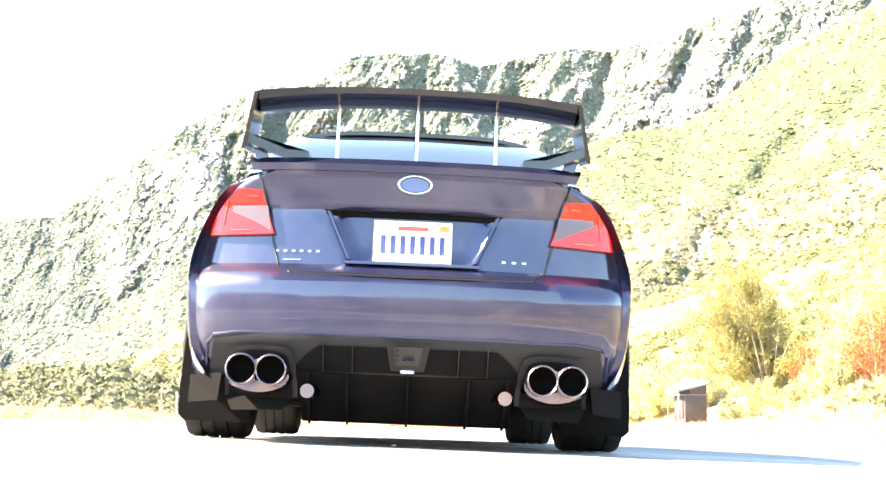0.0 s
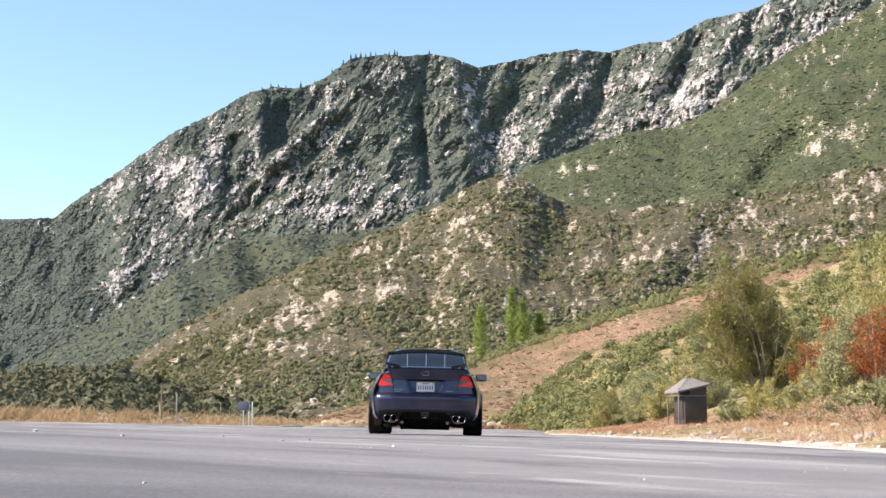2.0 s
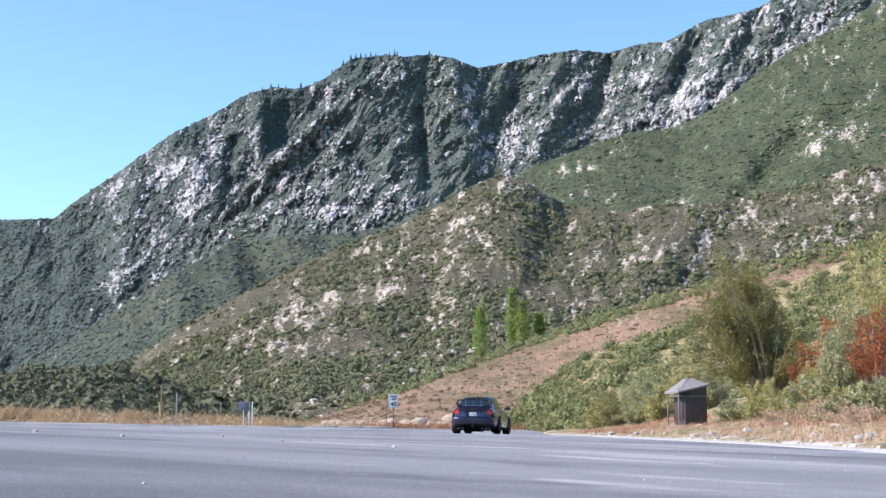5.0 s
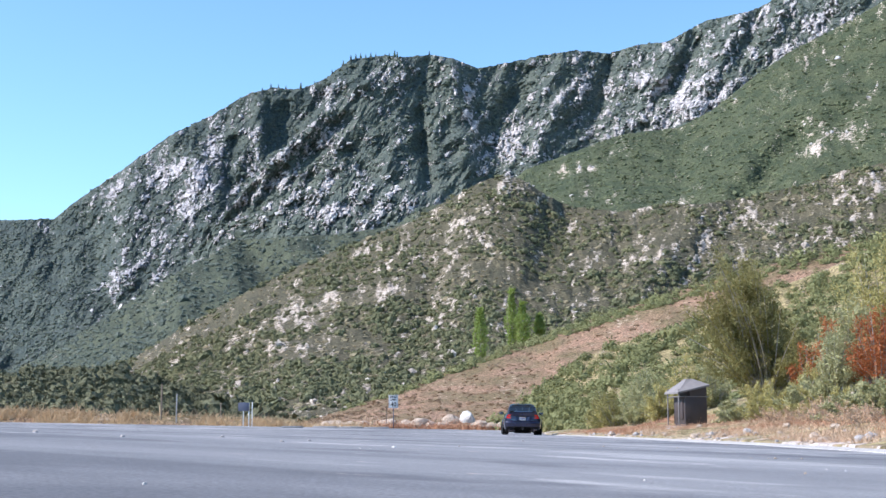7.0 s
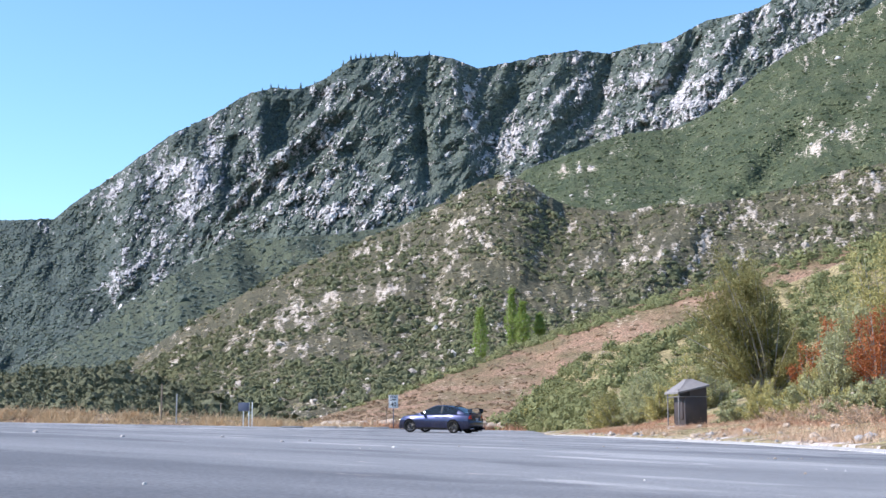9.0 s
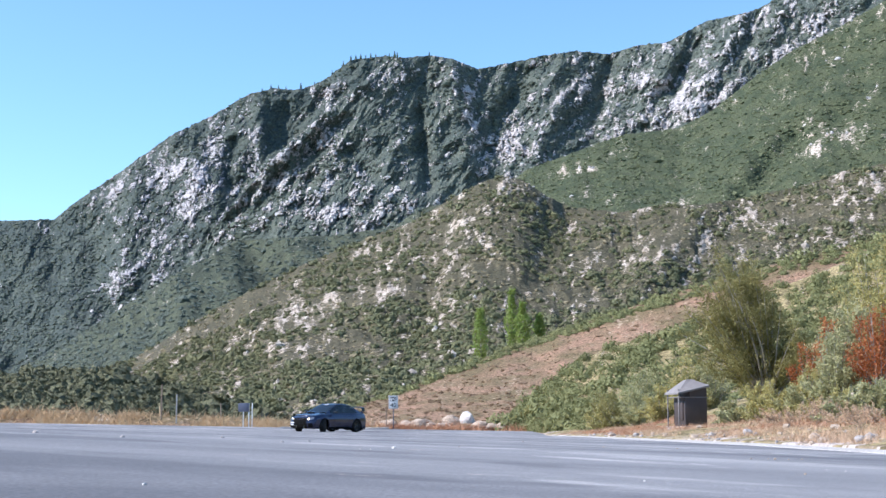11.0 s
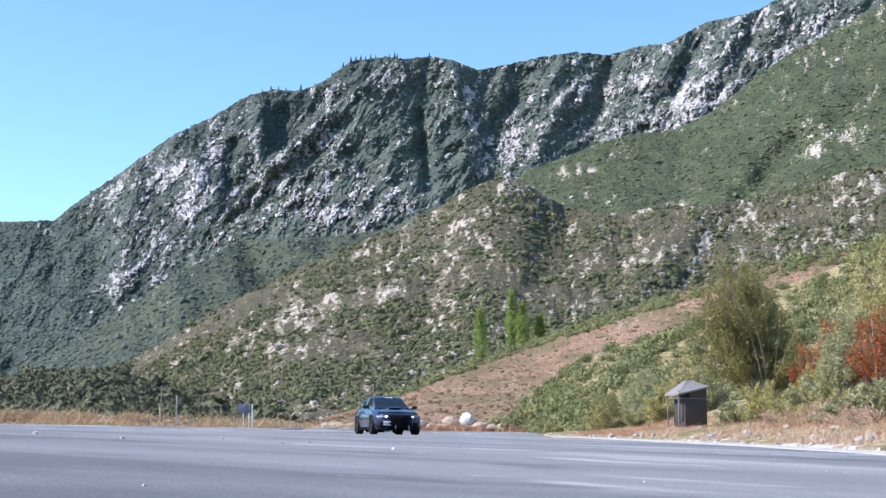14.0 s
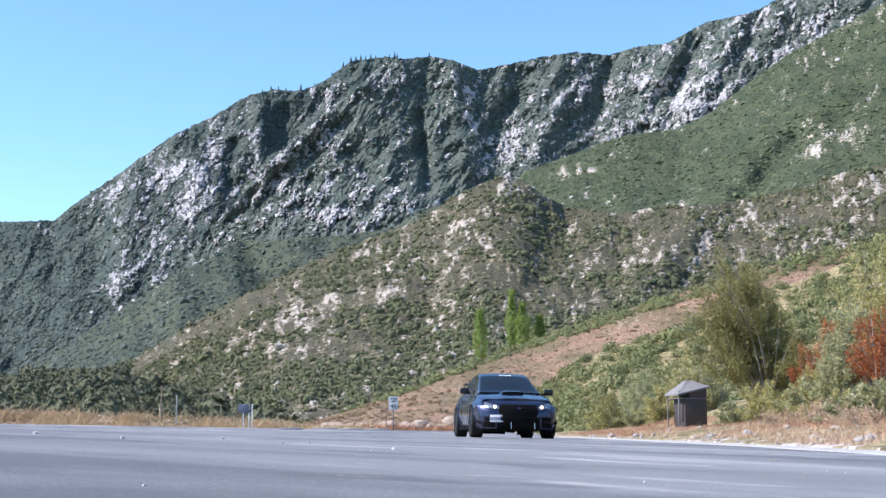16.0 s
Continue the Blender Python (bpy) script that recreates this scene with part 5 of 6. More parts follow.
def tail_end():
    U = np.linspace(0, 1, 12)
    V = np.linspace(0, 1, 7)
    # seam of the boot lid
    seam = [(.58, .985), (.56, .93), (.527, .80), (.503, .703), (.487, .645), (.44, .614), (.2, .609), (0, .607)]
    line = on_tail(seam, .001) + on_tail([(-x, z) for x, z in seam[-2::-1]], .001)
    part("boot_seam", tube(line, 0.0055, 6), GLOSS, car, "dark panel gap round the boot lid")
    lid = patch(lambda u, v: (lerp(-1, 1, u) * lerp(.60, .62, v), lerp(.995, 1.045, v)), np.linspace(0, 1, 24), V, tail_y, .018, .03)
    part("boot_lip", lid, PAINT, car, "raised lip of the boot lid")
    # number plate recess and the bar over it
    bar = patch(lambda u, v: (lerp(-1, 1, u) * lerp(.325, .355, v), lerp(.852, .888, v)), U, V, tail_y, .028, .05)
    part("plate_garnish", bar, PAINT, car, "blue bar above the number plate")
    # black strip paints the shade below the bar
    shade = patch(lambda u, v: (lerp(-1, 1, u) * lerp(.315, .325, v), lerp(.836, .852, v)), U, V, tail_y, .010, .03)
    part("garnish_shade_strip", shade, BLACK, car, "black strip standing in for shade under the bar")
    for s in (-1, 1):
        rim_ = patch(lambda u, v: (s * (lerp(.222, .312, v) + lerp(0, .05, u)), lerp(.672, .866, v)), U[:4], V, tail_y, .012, .045)
        part("recess_edge", rim_, PAINT, car)
    bot = patch(lambda u, v: (lerp(-1, 1, u) * .245, lerp(.655, .675, v)), U, V[:4], tail_y, .014, .03)
    part("recess_edge", bot, PAINT, car)
    # number plate, its writing as bars
    py = float(tail_y(0, .75)) - .016
    number_plate = part("number_plate", box(.280, .006, .146, 0, py, .744, .003), PLATE_WHITE, car, "white number plate with blue characters")
    frame_bm = bmesh.new()
    for x, z, w, h in ((0, .819, .290, .010), (0, .669, .290, .010), (-.142, .744, .008, .15), (.142, .744, .008, .15)):
        box(w, .01, h, x, py - .002, z, .002, 1, frame_bm)
    part("plate_frame", frame_bm, CHROME, number_plate, "thin chrome plate frame")
    for k in range(7):
        part("bar", box(.017, .003, .066, -.108 + k * .036, py - .0045, .734, 0), INK, number_plate, smooth=False)
    part("bar", box(.11, .003, .014, 0, py - .0045, .795), INK_RED, number_plate, smooth=False)
    part("sticker", box(.034, .003, .02, .115, py - .0045, .798), ORANGE, number_plate, "orange sticker", smooth=False)
    # badge
    by = float(tail_y(0, .955)) - .012
    part("badge", spun([(0, -.006), (.052, -.006), (.058, .004)], 32, 'Y'), BADGE_BLUE, car, "oval blue badge", at=pose(0, by, .952) @ Matrix.Diagonal((1.0, 1, .52, 1)))
    part("badge_ring", spun([(.056, -.010), (.064, -.010), (.066, .006), (.054, .006)], 32, 'Y', closed=True), CHROME, car, "chrome ring round the badge", at=pose(0, by, .952) @ Matrix.Diagonal((1.0, 1, .54, 1)))
    # emblem lettering as plain bars
    letters = [(-.487 + .03 * k, .705, .026, .024) for k in range(6)] + [(-.40, .668, .144, .010)] + [(.345 + .038 * k, .693, .033, .026) for k in range(3)]
    for x, z, w, h in letters:
        part("emblem", patch(lambda u, v: (x + lerp(-w, w, u) / 2, z + lerp(-h, h, v) / 2), U[:6], V[:3], tail_y, .004, .006), CHROME, car, "small chrome lettering bar")
    # tail lights
    for s in (-1, 1):
        lens = part("tail_light", patch(lambda u, v: (s * lerp(lerp(.510, .562, v), lerp(.752, .655, v) + .022 * math.sin(math.pi * v), u), lerp(lerp(.758, .752, u), lerp(.920, .926, u), v)), U, V, tail_y, .022, .06), RED_LENS, car, "red tail light cluster")
        part("light_strip", patch(lambda u, v: (s * lerp(.60, .735, u), lerp(.768, .782, v)), U[:7], V[:3], tail_y, .027, .01), RED_STRIP, lens)
        part("light_strip", patch(lambda u, v: (s * lerp(.58, .655, u), lerp(.895, .908, v)), U[:7], V[:3], tail_y, .027, .01), RED_STRIP, lens)
        part("light_strip", patch(lambda u, v: (s * (lerp(.690, .706, u) + .012 * (1 - v)), lerp(.790, .885, v)), U[:3], V, tail_y, .027, .01), RED_STRIP, lens)
        part("smoked_window", patch(lambda u, v: (s * lerp(lerp(.520, .538, v), lerp(.58, .672, min(1, 1.6 * v)), u), lerp(lerp(.768, .80, u), .862, v)), U, V, tail_y, .026, .01), SMOKE, lens, "smoked reversing lens")
    # lower bumper: satin valance under a crease, black inset with fins
    arc = [(-.735, .27), (-.73, .35), (-.705, .380), (-.61, .391), (-.33, .393), (0, .390), (.33, .393), (.61, .391), (.705, .380), (.73, .35), (.735, .27)]
    part("bumper_crease", tube(on_tail(arc, .002), .006, 6), PAINT, car)
    low = patch(lambda u, v: (lerp(-1, 1, u) * lerp(.728, .700, v), lerp(.245, .384, v)), np.linspace(0, 1, 40), V, tail_y, .003, .03)
    part("lower_valance", low, VALANCE, car, "satin dark lower bumper")
    inset = patch(lambda u, v: (lerp(-1, 1, u) * (.405 - .085 * v ** 1.6), lerp(.262, .350, v)), np.linspace(0, 1, 24), V, tail_y, .007, .03)
    part("diffuser_inset", inset, BLACK, car, "black recess in the lower bumper")
    for x in (-.295, -.19, .19, .295):
        part("fin", patch(lambda u, v: (x + lerp(-.009, .006, u), lerp(.258, .356, v)), U[:3], V, tail_y, .024, .03), VALANCE, car)
    fog = part("fog_light_housing", patch(lambda u, v: (lerp(-1, 1, u) * lerp(.060, .080, v), lerp(.272, .366, v)), U, V, tail_y, .020, .05), VALANCE, car, "dark fog light housing")
    part("fog_light", patch(lambda u, v: (lerp(-1, 1, u) * lerp(.042, .052, v), lerp(.290, .355, v)), U, V, tail_y, .025, .02), GLOSS, fog, "dark fog lens")
    for x in (-.03, -.01, .01, .03):
        part("grid_bar", patch(lambda u, v: (x + lerp(-.002, .002, u), lerp(.293, .352, v)), U[:2], V[:2], tail_y, .029, .006), VALANCE, fog)
    for k in range(3):
        part("grid_bar", patch(lambda u, v: (lerp(-.042, .042, u), .306 + .017 * k + lerp(-.002, .002, v)), U[:2], V[:2], tail_y, .030, .006), VALANCE, fog)
    part("tow_bracket", box(.05, .02, .014, 0, -1.04, .266, .004), CHROME, car, "small bare metal bracket")
    # flat black undertray diffuser with fins
    part("undertray", plate([(-.40, -.95, .252), (.40, -.95, .252), (.385, -.72, .082), (-.385, -.72, .082)], (0, .012, .012)), BLACK, car, "black under-bumper diffuser")
    for x in (-.36, -.22, 0, .22, .36):
        part("strake", plate([(x, -.97, .255), (x, -.90, .15), (x, -.74, .072), (x, -.60, .10), (x, -.7, .24)], (.008, 0, 0)), BLACK, car)
    part("undertray", box(1.30, 3.6, .05, 0, 1.35, .19, .01), BLACK, car, "dark flat underside")
    part("rear_axle_cover", box(1.0, .5, .10, 0, -.30, .19, .03), BLACK, car)
    for s in (-1, 1):
        # exhaust
        cut = part("exhaust_surround", patch(lambda u, v: (s * (.53 + lerp(-1, 1, u) * (.135 - .022 * v ** 3)), lerp(.165, .345, v) - .018 * v * abs(2 * u - 1) ** 4), U, V, tail_y, .022, .03), VALANCE, car, "satin exhaust surround")
        # no real hollow: a flat black patch paints its darkness on the surround
        part("surround_dark_patch", patch(lambda u, v: (s * (.53 + lerp(-1, 1, u) * (.118 - .022 * v ** 3)), lerp(.160, .326, v) - .018 * v * abs(2 * u - 1) ** 4), U, V, tail_y, .027, .02), BLACK, cut, "flat black patch painted for the dark hollow round the pipes")
        muffler = spun([(.02, .0), (.062, .0), (.068, .02), (.068, .20), (.02, .22)], 24, 'Y')
        part("muffler", muffler, BURNT, car, "oval polished silencer end", at=pose(s * .53, -0.975, .236) @ Matrix.Diagonal((1.75, 1, .95, 1)))
        for x in (.478, .582):
            tip = part("exhaust_tip", spun([(.049, .16), (.049, .0), (.052, -.003), (.055, .0), (.055, .16)], 28, 'Y'), BURNT, car, "round polished exhaust tip", at=pose(s * x, -1.085, .254))
            part("bore", spun([(.0, .095), (.0485, .095), (.0485, .003)], 24, 'Y'), BLACK, tip, "black bore of the exhaust tip")
        part("tail_pipe", tube([(s * .355, -.97, .188), (s * .33, -.8, .188), (s * .25, -.4, .2)], [.026, .026, .026], 12), BURNT, car, "bare steel pipe")
        # mud flaps behind the rear wheels and rear corner trims
        flap = [(s * .62, -.40, .068), (s * .88, -.40, .068), (s * .902, -.40, .09), (s * .902, -.40, .20), (s * .888, -.40, .42), (s * .87, -.40, .42), (s * .86, -.40, .28), (s * .62, -.40, .26)]
        part("mud_flap", plate(flap, (0, .012, 0)), BLACK, car, "stiff black mud flap")
        part("corner_guard", plate([(s * .685, -.88, .145), (s * .80, -.82, .135), (s * .80, -.80, .235), (s * .675, -.88, .245)], (0, .02, 0)), BLACK, car)
        part("corner_guard", plate([(s * .445, -.92, .118), (s * .63, -.90, .112), (s * .66, -.86, .165), (s * .41, -.88, .172)], (0, .02, 0)), BLACK, car)


tail_end()


def wing():
    w = part("wing", wing_blade(), GLOSS, car, "tall black bowed rear wing")
    for s in (-1, 1):
        part("end_plate", plate([(s * .628, -.97, 1.06), (s * .588, -.99, 1.275), (s * .588, -.72, 1.27), (s * .628, -.76, 1.09)], (s * .014, 0, 0)), GLOSS, w)
        part("mount", plate([(s * .625, -.95, 1.09), (s * .625, -.80, 1.10), (s * .40, -.76, 1.045), (s * .40, -.90, 1.04), (s * .48, -.92, 1.04)], (0, 0, .035)), GLOSS, w, "black wing mount")
        part("foot", plate([(s * .61, -.90, 1.08), (s * .61, -.78, 1.08), (s * .565, -.76, .98), (s * .565, -.90, .98)], (-s * .05, 0, 0)), PAINT, w, "blue wing foot")
    for x in (-.295, .0, .295):
        z = 1.305 - .05 * (x / .6) ** 2
        part("support_rod", tube([(x, -.90, 1.045), (x, -.88, z - .03)], .0055, 8), CHROME, w, "thin steel support rod")


def wing_blade():
    bm = bmesh.new()
    prev = None
    for x in np.linspace(-.588, .588, 25):
        k = (x / .60) ** 2
        z, c = 1.300 - .034 * k ** 1.4, .20 + .015 * k
        prof = [(-c * .5 - .01, .022), (-c * .5, .002), (-.02, -.018), (.07, -.015), (.11, .0), (.07, .010), (-.02, .004), (-c * .5 + .012, .024)]
        drop = .012 * k
        cur = [bm.verts.new((x, -.86 + a, z + b - (drop if i in (1, 2, 3) else 0) - 0.01)) for i, (a, b) in enumerate(prof)]
        if prev:
            for i in range(8): bm.faces.new((prev[i], cur[i], cur[(i + 1) % 8], prev[(i + 1) % 8]))
        else: bm.faces.new(cur[::-1])
        prev = cur
    bm.faces.new(prev)
    bmesh.ops.recalc_face_normals(bm, faces=bm.faces)
    return bm


wing()


def nose_end():
    U, V = np.linspace(0, 1, 12), np.linspace(0, 1, 7)
    grille = part("grille", patch(lambda u, v: (lerp(-1, 1, u) * lerp(.38, .43, 1 - abs(2 * v - 1)), lerp(.44, .70, v)), U, V, nose_y, .012, .03, 1), BLACK, car, "black hexagonal grille")
    for k in range(4):
        part("bar", patch(lambda u, v: (lerp(-.30, .30, u), .50 + k * .055 + lerp(0, .012, v)), U, V[:2], nose_y, .02, .01, 1), GLOSS, grille)
    part("badge", spun([(0, -.006), (.05, -.006), (.056, .004)], 24, 'Y'), BADGE_BLUE, grille, "oval badge", at=pose(0, float(nose_y(0, .62)) + .025, .62) @ Matrix.Diagonal((1, 1, .55, 1)))
    part("lower_intake", patch(lambda u, v: (lerp(-1, 1, u) * lerp(.46, .44, v), lerp(.18, .435, v)), U, V, nose_y, .012, .03, 1), BLACK, car, "wide black lower intake")
    part("front_lip", patch(lambda u, v: (lerp(-.80, .80, u), lerp(.135, .175, v)), np.linspace(0, 1, 24), V[:3], nose_y, .05, .12, 1), BLACK, car, "black front lip")
    for s in (-1, 1):
        part("side_intake", patch(lambda u, v: (s * lerp(.50, lerp(.74, .70, v), u), lerp(.22, .44, v)), U, V, nose_y, .010, .03, 1), BLACK, car, "black corner intake")
        part("intake_blade", patch(lambda u, v: (s * lerp(.49, .77, u), lerp(.205, .235, v) + .02 * u), U, V[:3], nose_y, .03, .04, 1), PAINT, car)
        part("intake_blade", patch(lambda u, v: (s * lerp(.52, .74, u), lerp(.34, .365, v)), U, V[:3], nose_y, .02, .03, 1), PAINT, car)
        lamp = part("headlight", patch(lambda u, v: (s * lerp(.42, lerp(.73, .70, v), u), lerp(lerp(.60, .63, u), lerp(.67, .75, u), v)), U, V, nose_y, .014, .04, 1), HEADLAMP, car, "dark swept headlight with lit bulb")
        part("bulb", spun([(0, .012), (.026, .010), (.034, -.02)], 20, 'Y'), LAMP_LIT, lamp, "lit warm projector bulb", at=pose(s * .50, float(nose_y(.50, .645)) + .022, .648))
        part("lens_strip", patch(lambda u, v: (s * lerp(.56, .70, u), lerp(.645, .66, v) + .03 * u), U[:6], V[:2], nose_y, .019, .01, 1), LAMP, lamp)
        part("canard", plate([(s * .74, 3.36, .30), (s * .86, 3.12, .36), (s * .90, 3.12, .36), (s * .82, 3.42, .29)], (0, 0, .012)), BLACK, car)
    py = float(nose_y(-.30, .42)) + .03
    fp = part("number_plate", box(.28, .008, .15, .47, py - .055, .405, .003, turn=pose(0, 0, 0, 0, 0, -9)), PLATE_WHITE, car, "white front number plate mounted off centre")
    for k in range(7):
        part("bar", box(.022, .003, .066, .47 - .118 + k * .0395, py - .0495 - (-.118 + k * .0395) * .158, .40, turn=pose(0, 0, 0, 0, 0, -9)), INK, fp, smooth=False)
    for x in (-.33, .17):
        part("tow_strut", tube([(x, 3.60, .19), (x, 3.585, .33)], .012, 8), CHROME, car, "bare metal splitter strut")
    # bonnet scoop
    bm = bmesh.new()
    rows = []
    for y, h, w in ((2.12, .004, .28), (2.3, .035, .275), (2.5, .062, .27), (2.62, .068, .265), (2.70, .058, .26)):
        rows.append([bm.verts.new((a * w, y, float(deck(y)) - .012 + (h + .012) * max(0.0, 1 - abs(a) ** 5) + .0)) for a in np.linspace(-1, 1, 13)])
    for a, b in zip(rows, rows[1:]):
        for k in range(12): bm.faces.new((a[k], a[k + 1], b[k + 1], b[k]))
    bmesh.ops.recalc_face_normals(bm, faces=bm.faces)
    scoop = part("bonnet_scoop", bm, PAINT, car, "raised bonnet air scoop")
    part("scoop_mouth", plate([(-.235, 2.705, float(deck(2.7)) - .01), (.235, 2.705, float(deck(2.7)) - .01), (.225, 2.70, float(deck(2.7)) + .050), (-.225, 2.70, float(deck(2.7)) + .050)], (0, -.02, 0)), BLACK, scoop, "black scoop mouth")
    part("bonnet_seam", tube([(-.66, 2.2, float(deck(2.2)) - .016), (-.62, 2.7, float(deck(2.7)) - .022), (-.54, 3.15, float(deck(3.15)) - .022)], .004, 5), GLOSS, car)
    part("bonnet_seam", tube([(.66, 2.2, float(deck(2.2)) - .016), (.62, 2.7, float(deck(2.7)) - .022), (.54, 3.15, float(deck(3.15)) - .022)], .004, 5), GLOSS, car)
    # writing along the top of the screen as a bar
    part("screen_banner", plate([(-.16, 1.462, 1.398), (.12, 1.462, 1.398), (.12, 1.49, 1.386), (-.16, 1.49, 1.386)], (0, .003, .006)), WHITE_FILM, car, "white lettering bar at the top of the screen")


nose_end()


def flank_x(y, z):
    h = ring_half(y)[:23]
    i = np.argsort(h[:, 1])
    return float(np.interp(z, h[i, 1], h[i, 0]))


def flanks():
    for s in (-1, 1):
        part("side_skirt", plate([(s * .85, .42, .18), (s * .895, .44, .165), (s * .895, 2.22, .165), (s * .85, 2.24, .18), (s * .84, 2.24, .24), (s * .84, .42, .24)], (0, 0, .035)), BLACK, car, "black side skirt")
        for ys in (0.0, 2.65):
            lin = spun([(.30, s * .48), (.372, s * .5), (.372, s * .84), (.36, s * .84)], 40, 'X')
            bmesh.ops.delete(lin, geom=[f for f in lin.faces if f.calc_center_median().z < -.08], context='FACES')
            part("arch_liner", lin, BLACK, car, "dark wheel arch liner", at=pose(0, ys, .335))
            pts = [(s * (flank_x(min(max(ys + .378 * math.cos(a), -.85), 3.15), .335 + .378 * math.sin(a)) + .004), ys + .378 * math.cos(a), .335 + .378 * math.sin(a)) for a in np.linspace(-.35, math.pi + .35, 26)]
            part("arch_flare", tube(pts, .014, 6), PAINT, car)
        for yy, z0, z1 in ((.80, .24, .93), (1.86, .24, .93)):
            pts = [(s * (flank_x(yy, z) + .001), yy + .05 * (z - .6) * (1 if yy < 1 else -.3), z) for z in np.linspace(z0, z1, 12)]
            part("door_seam", tube(pts, .004, 5), GLOSS, car)
        pts = [(s * (flank_x(.30 + .1 * t, .9 - .5 * t) + .001), .42 - .12 * t, .93 - .52 * t) for t in np.linspace(0, 1, 9)]
        part("door_seam", tube(pts, .004, 5), GLOSS, car)
        for yy in (.55, 1.02):
            x = flank_x(yy, .80)
            part("door_handle", box(.03, .19, .028, s * (x + .012), yy, .80, .010), PAINT, car)
        m = part("wing_mirror", box(.20, .11, .13, s * .95, 1.86, 1.015, .035, 3, turn=pose(0, 0, 0, 0, 0, s * -8)), GLOSS, car, "black door mirror")
        part("mirror_glass", box(.15, .006, .095, s * .955, 1.802, 1.017, .002, 1, turn=pose(0, 0, 0, 0, 0, s * -8)), CHROME, m, "mirror glass")
        part("mirror_arm", tube([(s * .80, 1.88, .965), (s * .88, 1.87, .985)], .02, 8), BLACK, m)
        part("window_trim", tube([(s * .755, 2.0, .945), (s * .765, 1.2, .965), (s * .77, .3, .985), (s * .755, -.2, .985)], .009, 6), GLOSS, car)


flanks()


def cabin_inside():
    for x in (-.37, .37):
        bm = box(.48, .50, .16, x, 1.05, .50, .05)
        box(.46, .14, .62, x, .78, .82, .05, 2, bm, pose(0, 0, 0, -14))
        part("front_seat", bm, CABIN, car, "black front seat")
        part("headrest", box(.26, .10, .17, x, .70, 1.20, .04), CABIN, car)
    bm = box(1.25, .5, .16, 0, .15, .52, .05)
    box(1.25, .14, .55, 0, -.12, .80, .05, 2, bm, pose(0, 0, 0, -18))
    part("rear_bench", bm, CABIN, car, "black rear bench")
    part("dashboard", box(1.40, .42, .22, 0, 1.92, .86, .06), CABIN, car, "black dashboard")
    part("steering_wheel", spun([(.175, -.014), (.190, 0), (.175, .014), (.162, 0)], 28, 'Y', closed=True), CABIN, car, at=pose(-.37, 1.62, .92, -25))
    part("cabin_floor", box(1.45, 2.9, .05, 0, .9, .36, .0), CABIN, car)
    part("parcel_shelf", box(1.2, .45, .03, 0, -.35, 1.0, .0), CABIN, car)


cabin_inside()
part("roof_fin", plate([(.008, .14, 1.425), (.008, .30, 1.43), (.008, .16, 1.50), (.008, .12, 1.50)], (-.016, 0, 0)), PAINT, car, "small roof aerial fin")
bm = bmesh.new()
prev = None
for x in np.linspace(-.555, .555, 15):
    z = 1.412 - .055 * (x / .555) ** 4
    cur = [bm.verts.new((x, y, z + d)) for y, d in ((.34, .006), (.16, -.012), (.16, -.030), (.34, -.02))]
    if prev:
        for i in range(4): bm.faces.new((prev[i], cur[i], cur[(i + 1) % 4], prev[(i + 1) % 4]))
    else: bm.faces.new(cur[::-1])
    prev = cur
bm.faces.new(prev)
bmesh.ops.recalc_face_normals(bm, faces=bm.faces)
part("roof_spoiler", bm, GLOSS, car, "thin black spoiler above the rear window")


def make_wheel(side):
    """A wheel about its own x axis; side is +1 for the outer face to the right."""
    w = new("wheel")
    w.parent = car
    tyre_prof = [(.235, -.115), (.262, -.130), (.295, -.133), (.318, -.124), (.327, -.105), (.327, -.060), (.320, -.058), (.320, -.050), (.327, -.048),
                 (.328, -.008), (.320, -.006), (.320, .006), (.328, .008), (.327, .048), (.320, .050), (.320, .058), (.327, .060), (.327, .105), (.318, .124),
                 (.295, .133), (.262, .130), (.235, .115)]
    part("tyre", spun(tyre_prof, 48, 'X'), RUBBER, w, "black low-profile tyre")
    s = side
    rim = part("rim", spun([(.236, -s * .11), (.222, -s * .10), (.215, s * .04), (.232, s * .112), (.240, s * .118), (.243, s * .110)], 40, 'X'), RIM, w, "dark alloy rim")
    bm = bmesh.new()
    for k in range(10):
        a = k * math.pi / 5
        for off in (-.10, .10):
            r0, r1 = .05, .226
            p = [(s * .085, r0 * math.cos(a), r0 * math.sin(a)), (s * .102, r1 * math.cos(a + off), r1 * math.sin(a + off))]
            tube(p, [.016, .011], 6, bm)
    part("spokes", bm, RIM, rim)
    part("hub", spun([(0, s * .105), (.03, s * .105), (.06, s * .09), (.06, s * .05)], 20, 'X'), RIM, rim)
    part("brake_disc", spun([(0, s * .02), (.16, s * .02), (.16, s * .0), (0, 0)], 32, 'X'), CHROME, w, "steel brake disc")
    return w


wheels = [(make_wheel(s), s * .785, y) for y in (0.0, 2.65) for s in (-1, 1)]


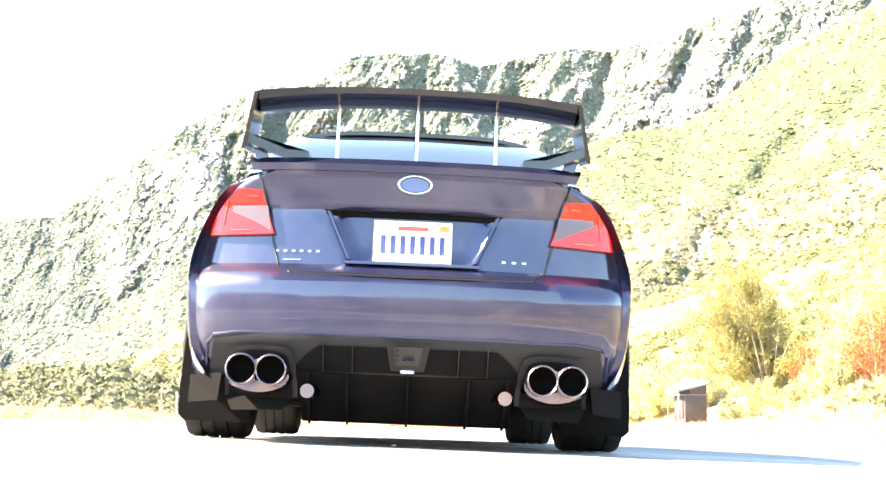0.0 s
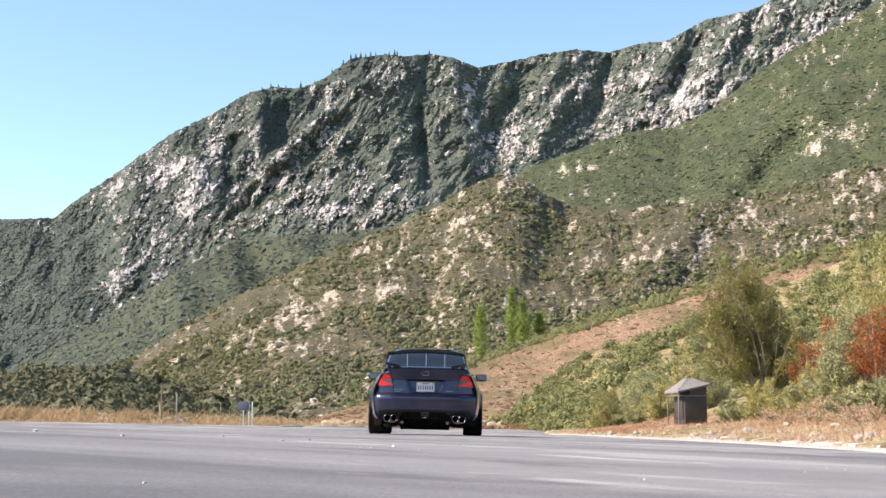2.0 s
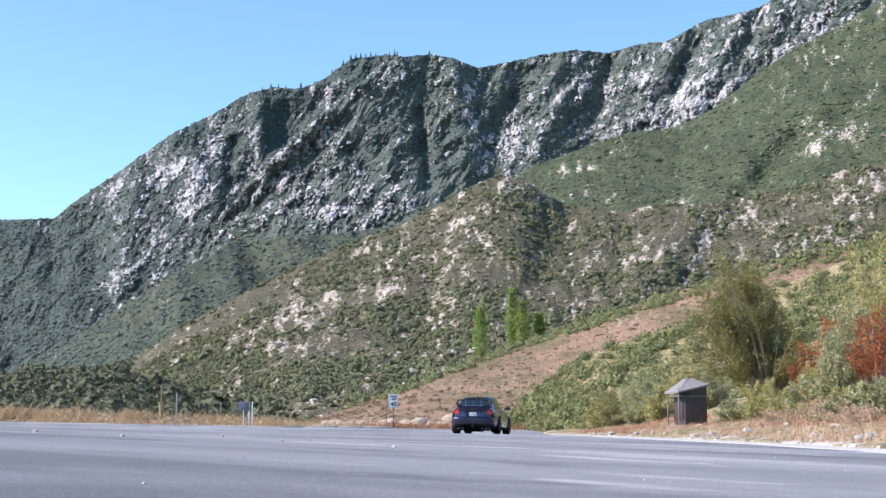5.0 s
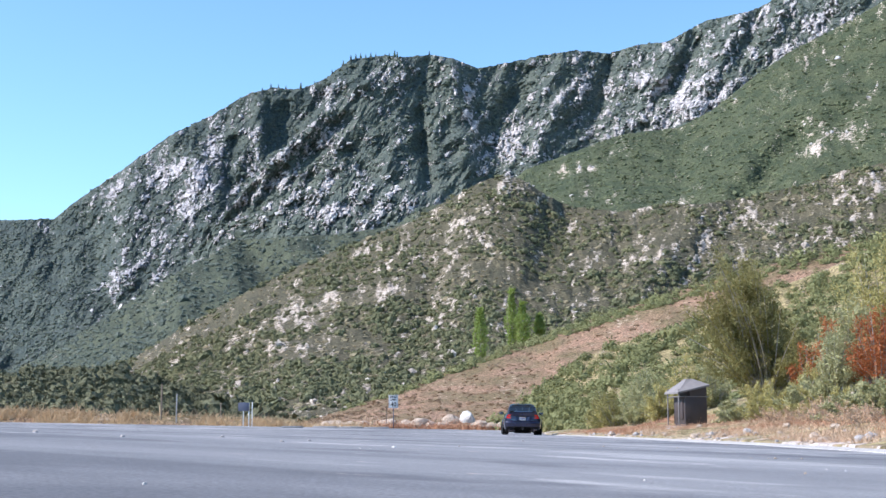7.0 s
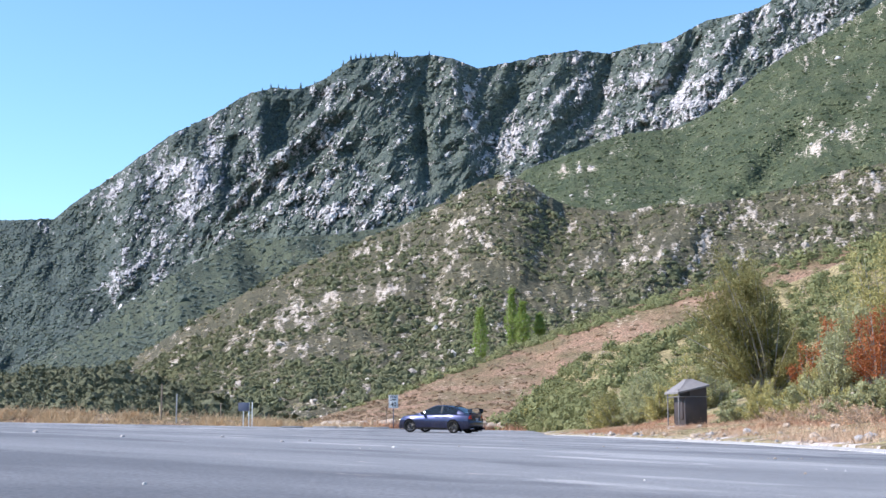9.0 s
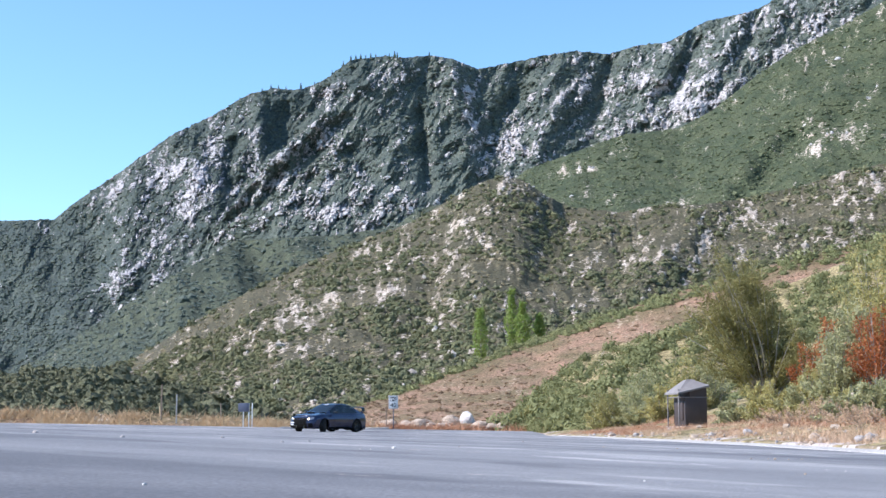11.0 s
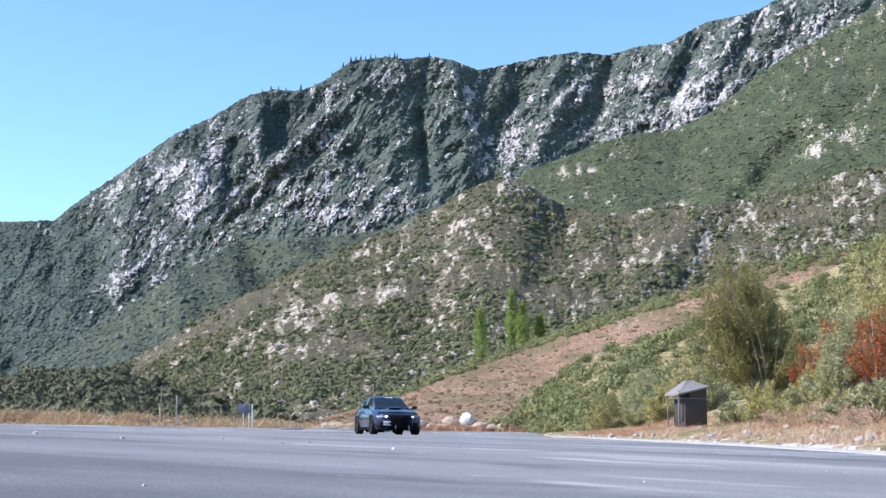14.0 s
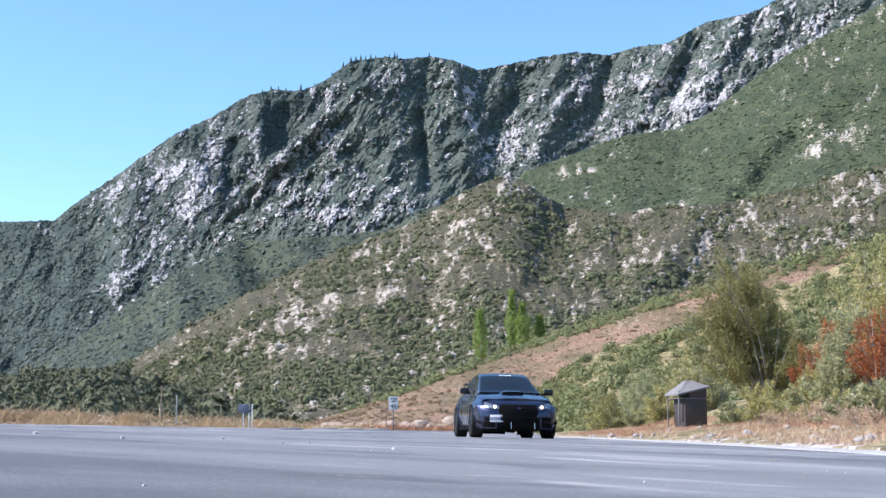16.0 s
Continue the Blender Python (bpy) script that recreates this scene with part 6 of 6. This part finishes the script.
# ---------------------------------------------------------------- motion
def car_rows():
    rows = [(0.0, -0.17, 5.74, 1.8), (0.5, -0.24, 8.6, 1.4), (1.0, -0.27, 12.1, 1.0), (1.5, -0.29, 16.7, 0.5), (2.0, -0.29, 21.8, 0.0),
            (2.5, -0.25, 27.4, -0.5), (3.0, -0.20, 33.0, -0.8), (3.5, -0.12, 38.7, -1.8), (4.0, 0.17, 44.2, -5.2), (5.2, 1.60, 53.0, -11.0),
            (6.5, 3.43, 59.8, -8.5), (7.0, 3.68, 62.3, -2.0), (7.5, 3.52, 64.8, 13.0), (8.0, 3.12, 66.9, 26.0), (8.5, 2.22, 68.8, 43.0),
            (9.0, 0.95, 70.3, 60.0), (9.9, -1.9, 71.6, 96.0), (10.8, -4.7, 70.5, 137.0), (11.5, -5.88, 67.9, 167.0), (12.0, -5.85, 66.3, 181.5),
            (12.5, -5.35, 63.4, 192.0), (13.0, -4.45, 59.6, 196.5), (14.0, -2.50, 52.3, 195.0), (15.0, -0.23, 41.9, 190.0), (16.0, 1.2, 31.6, 186.3)]
    return rows


def on_lot(x, y, a):
    """Pose of a car whose rear axle stands at (x, y), heading a degrees to the left of straight ahead."""
    c, s = math.cos(radians(a)), math.sin(radians(a))
    fwd, side = Vector((-s, c, 0)), Vector((c, s, 0))
    e = 0.7
    pz = [float(ground_z(x + d * v.x, y + d * v.y)) for v in (fwd, side) for d in (-e, e)]
    fwd.z, side.z = (pz[1] - pz[0]) / (2 * e), (pz[3] - pz[2]) / (2 * e)
    fwd.normalize()
    up = side.cross(fwd).normalized()
    side = fwd.cross(up)
    return Matrix.Translation((x, y, float(ground_z(x, y)) + 0.004)) @ Matrix((side, fwd, up)).transposed().to_4x4()


def motions():
    rows = car_rows()
    walk(car, [(t, on_lot(x, y, a)) for t, x, y, a in rows])
    times = [r[0] for r in rows]
    gone, turn = [0.0], [0.0]
    for p, q in zip(rows, rows[1:]):
        step = math.hypot(q[1] - p[1], q[2] - p[2])
        gone.append(gone[-1] + step)
        turn.append(max(-28.0, min(28.0, math.degrees(math.atan(2.65 * radians(q[3] - p[3]) / max(step, 0.3))))))
    for ob, x, y in wheels:
        keys = []
        for k in range(481):
            t = k / 30
            spin = -math.degrees(float(np.interp(t, times, gone)) / 0.327)
            steer = float(np.interp(t, times, turn)) if y > 1 else 0.0
            keys.append((t, pose(x, y, 0.327, spin, 0, steer)))
        walk(ob, keys)


motions()
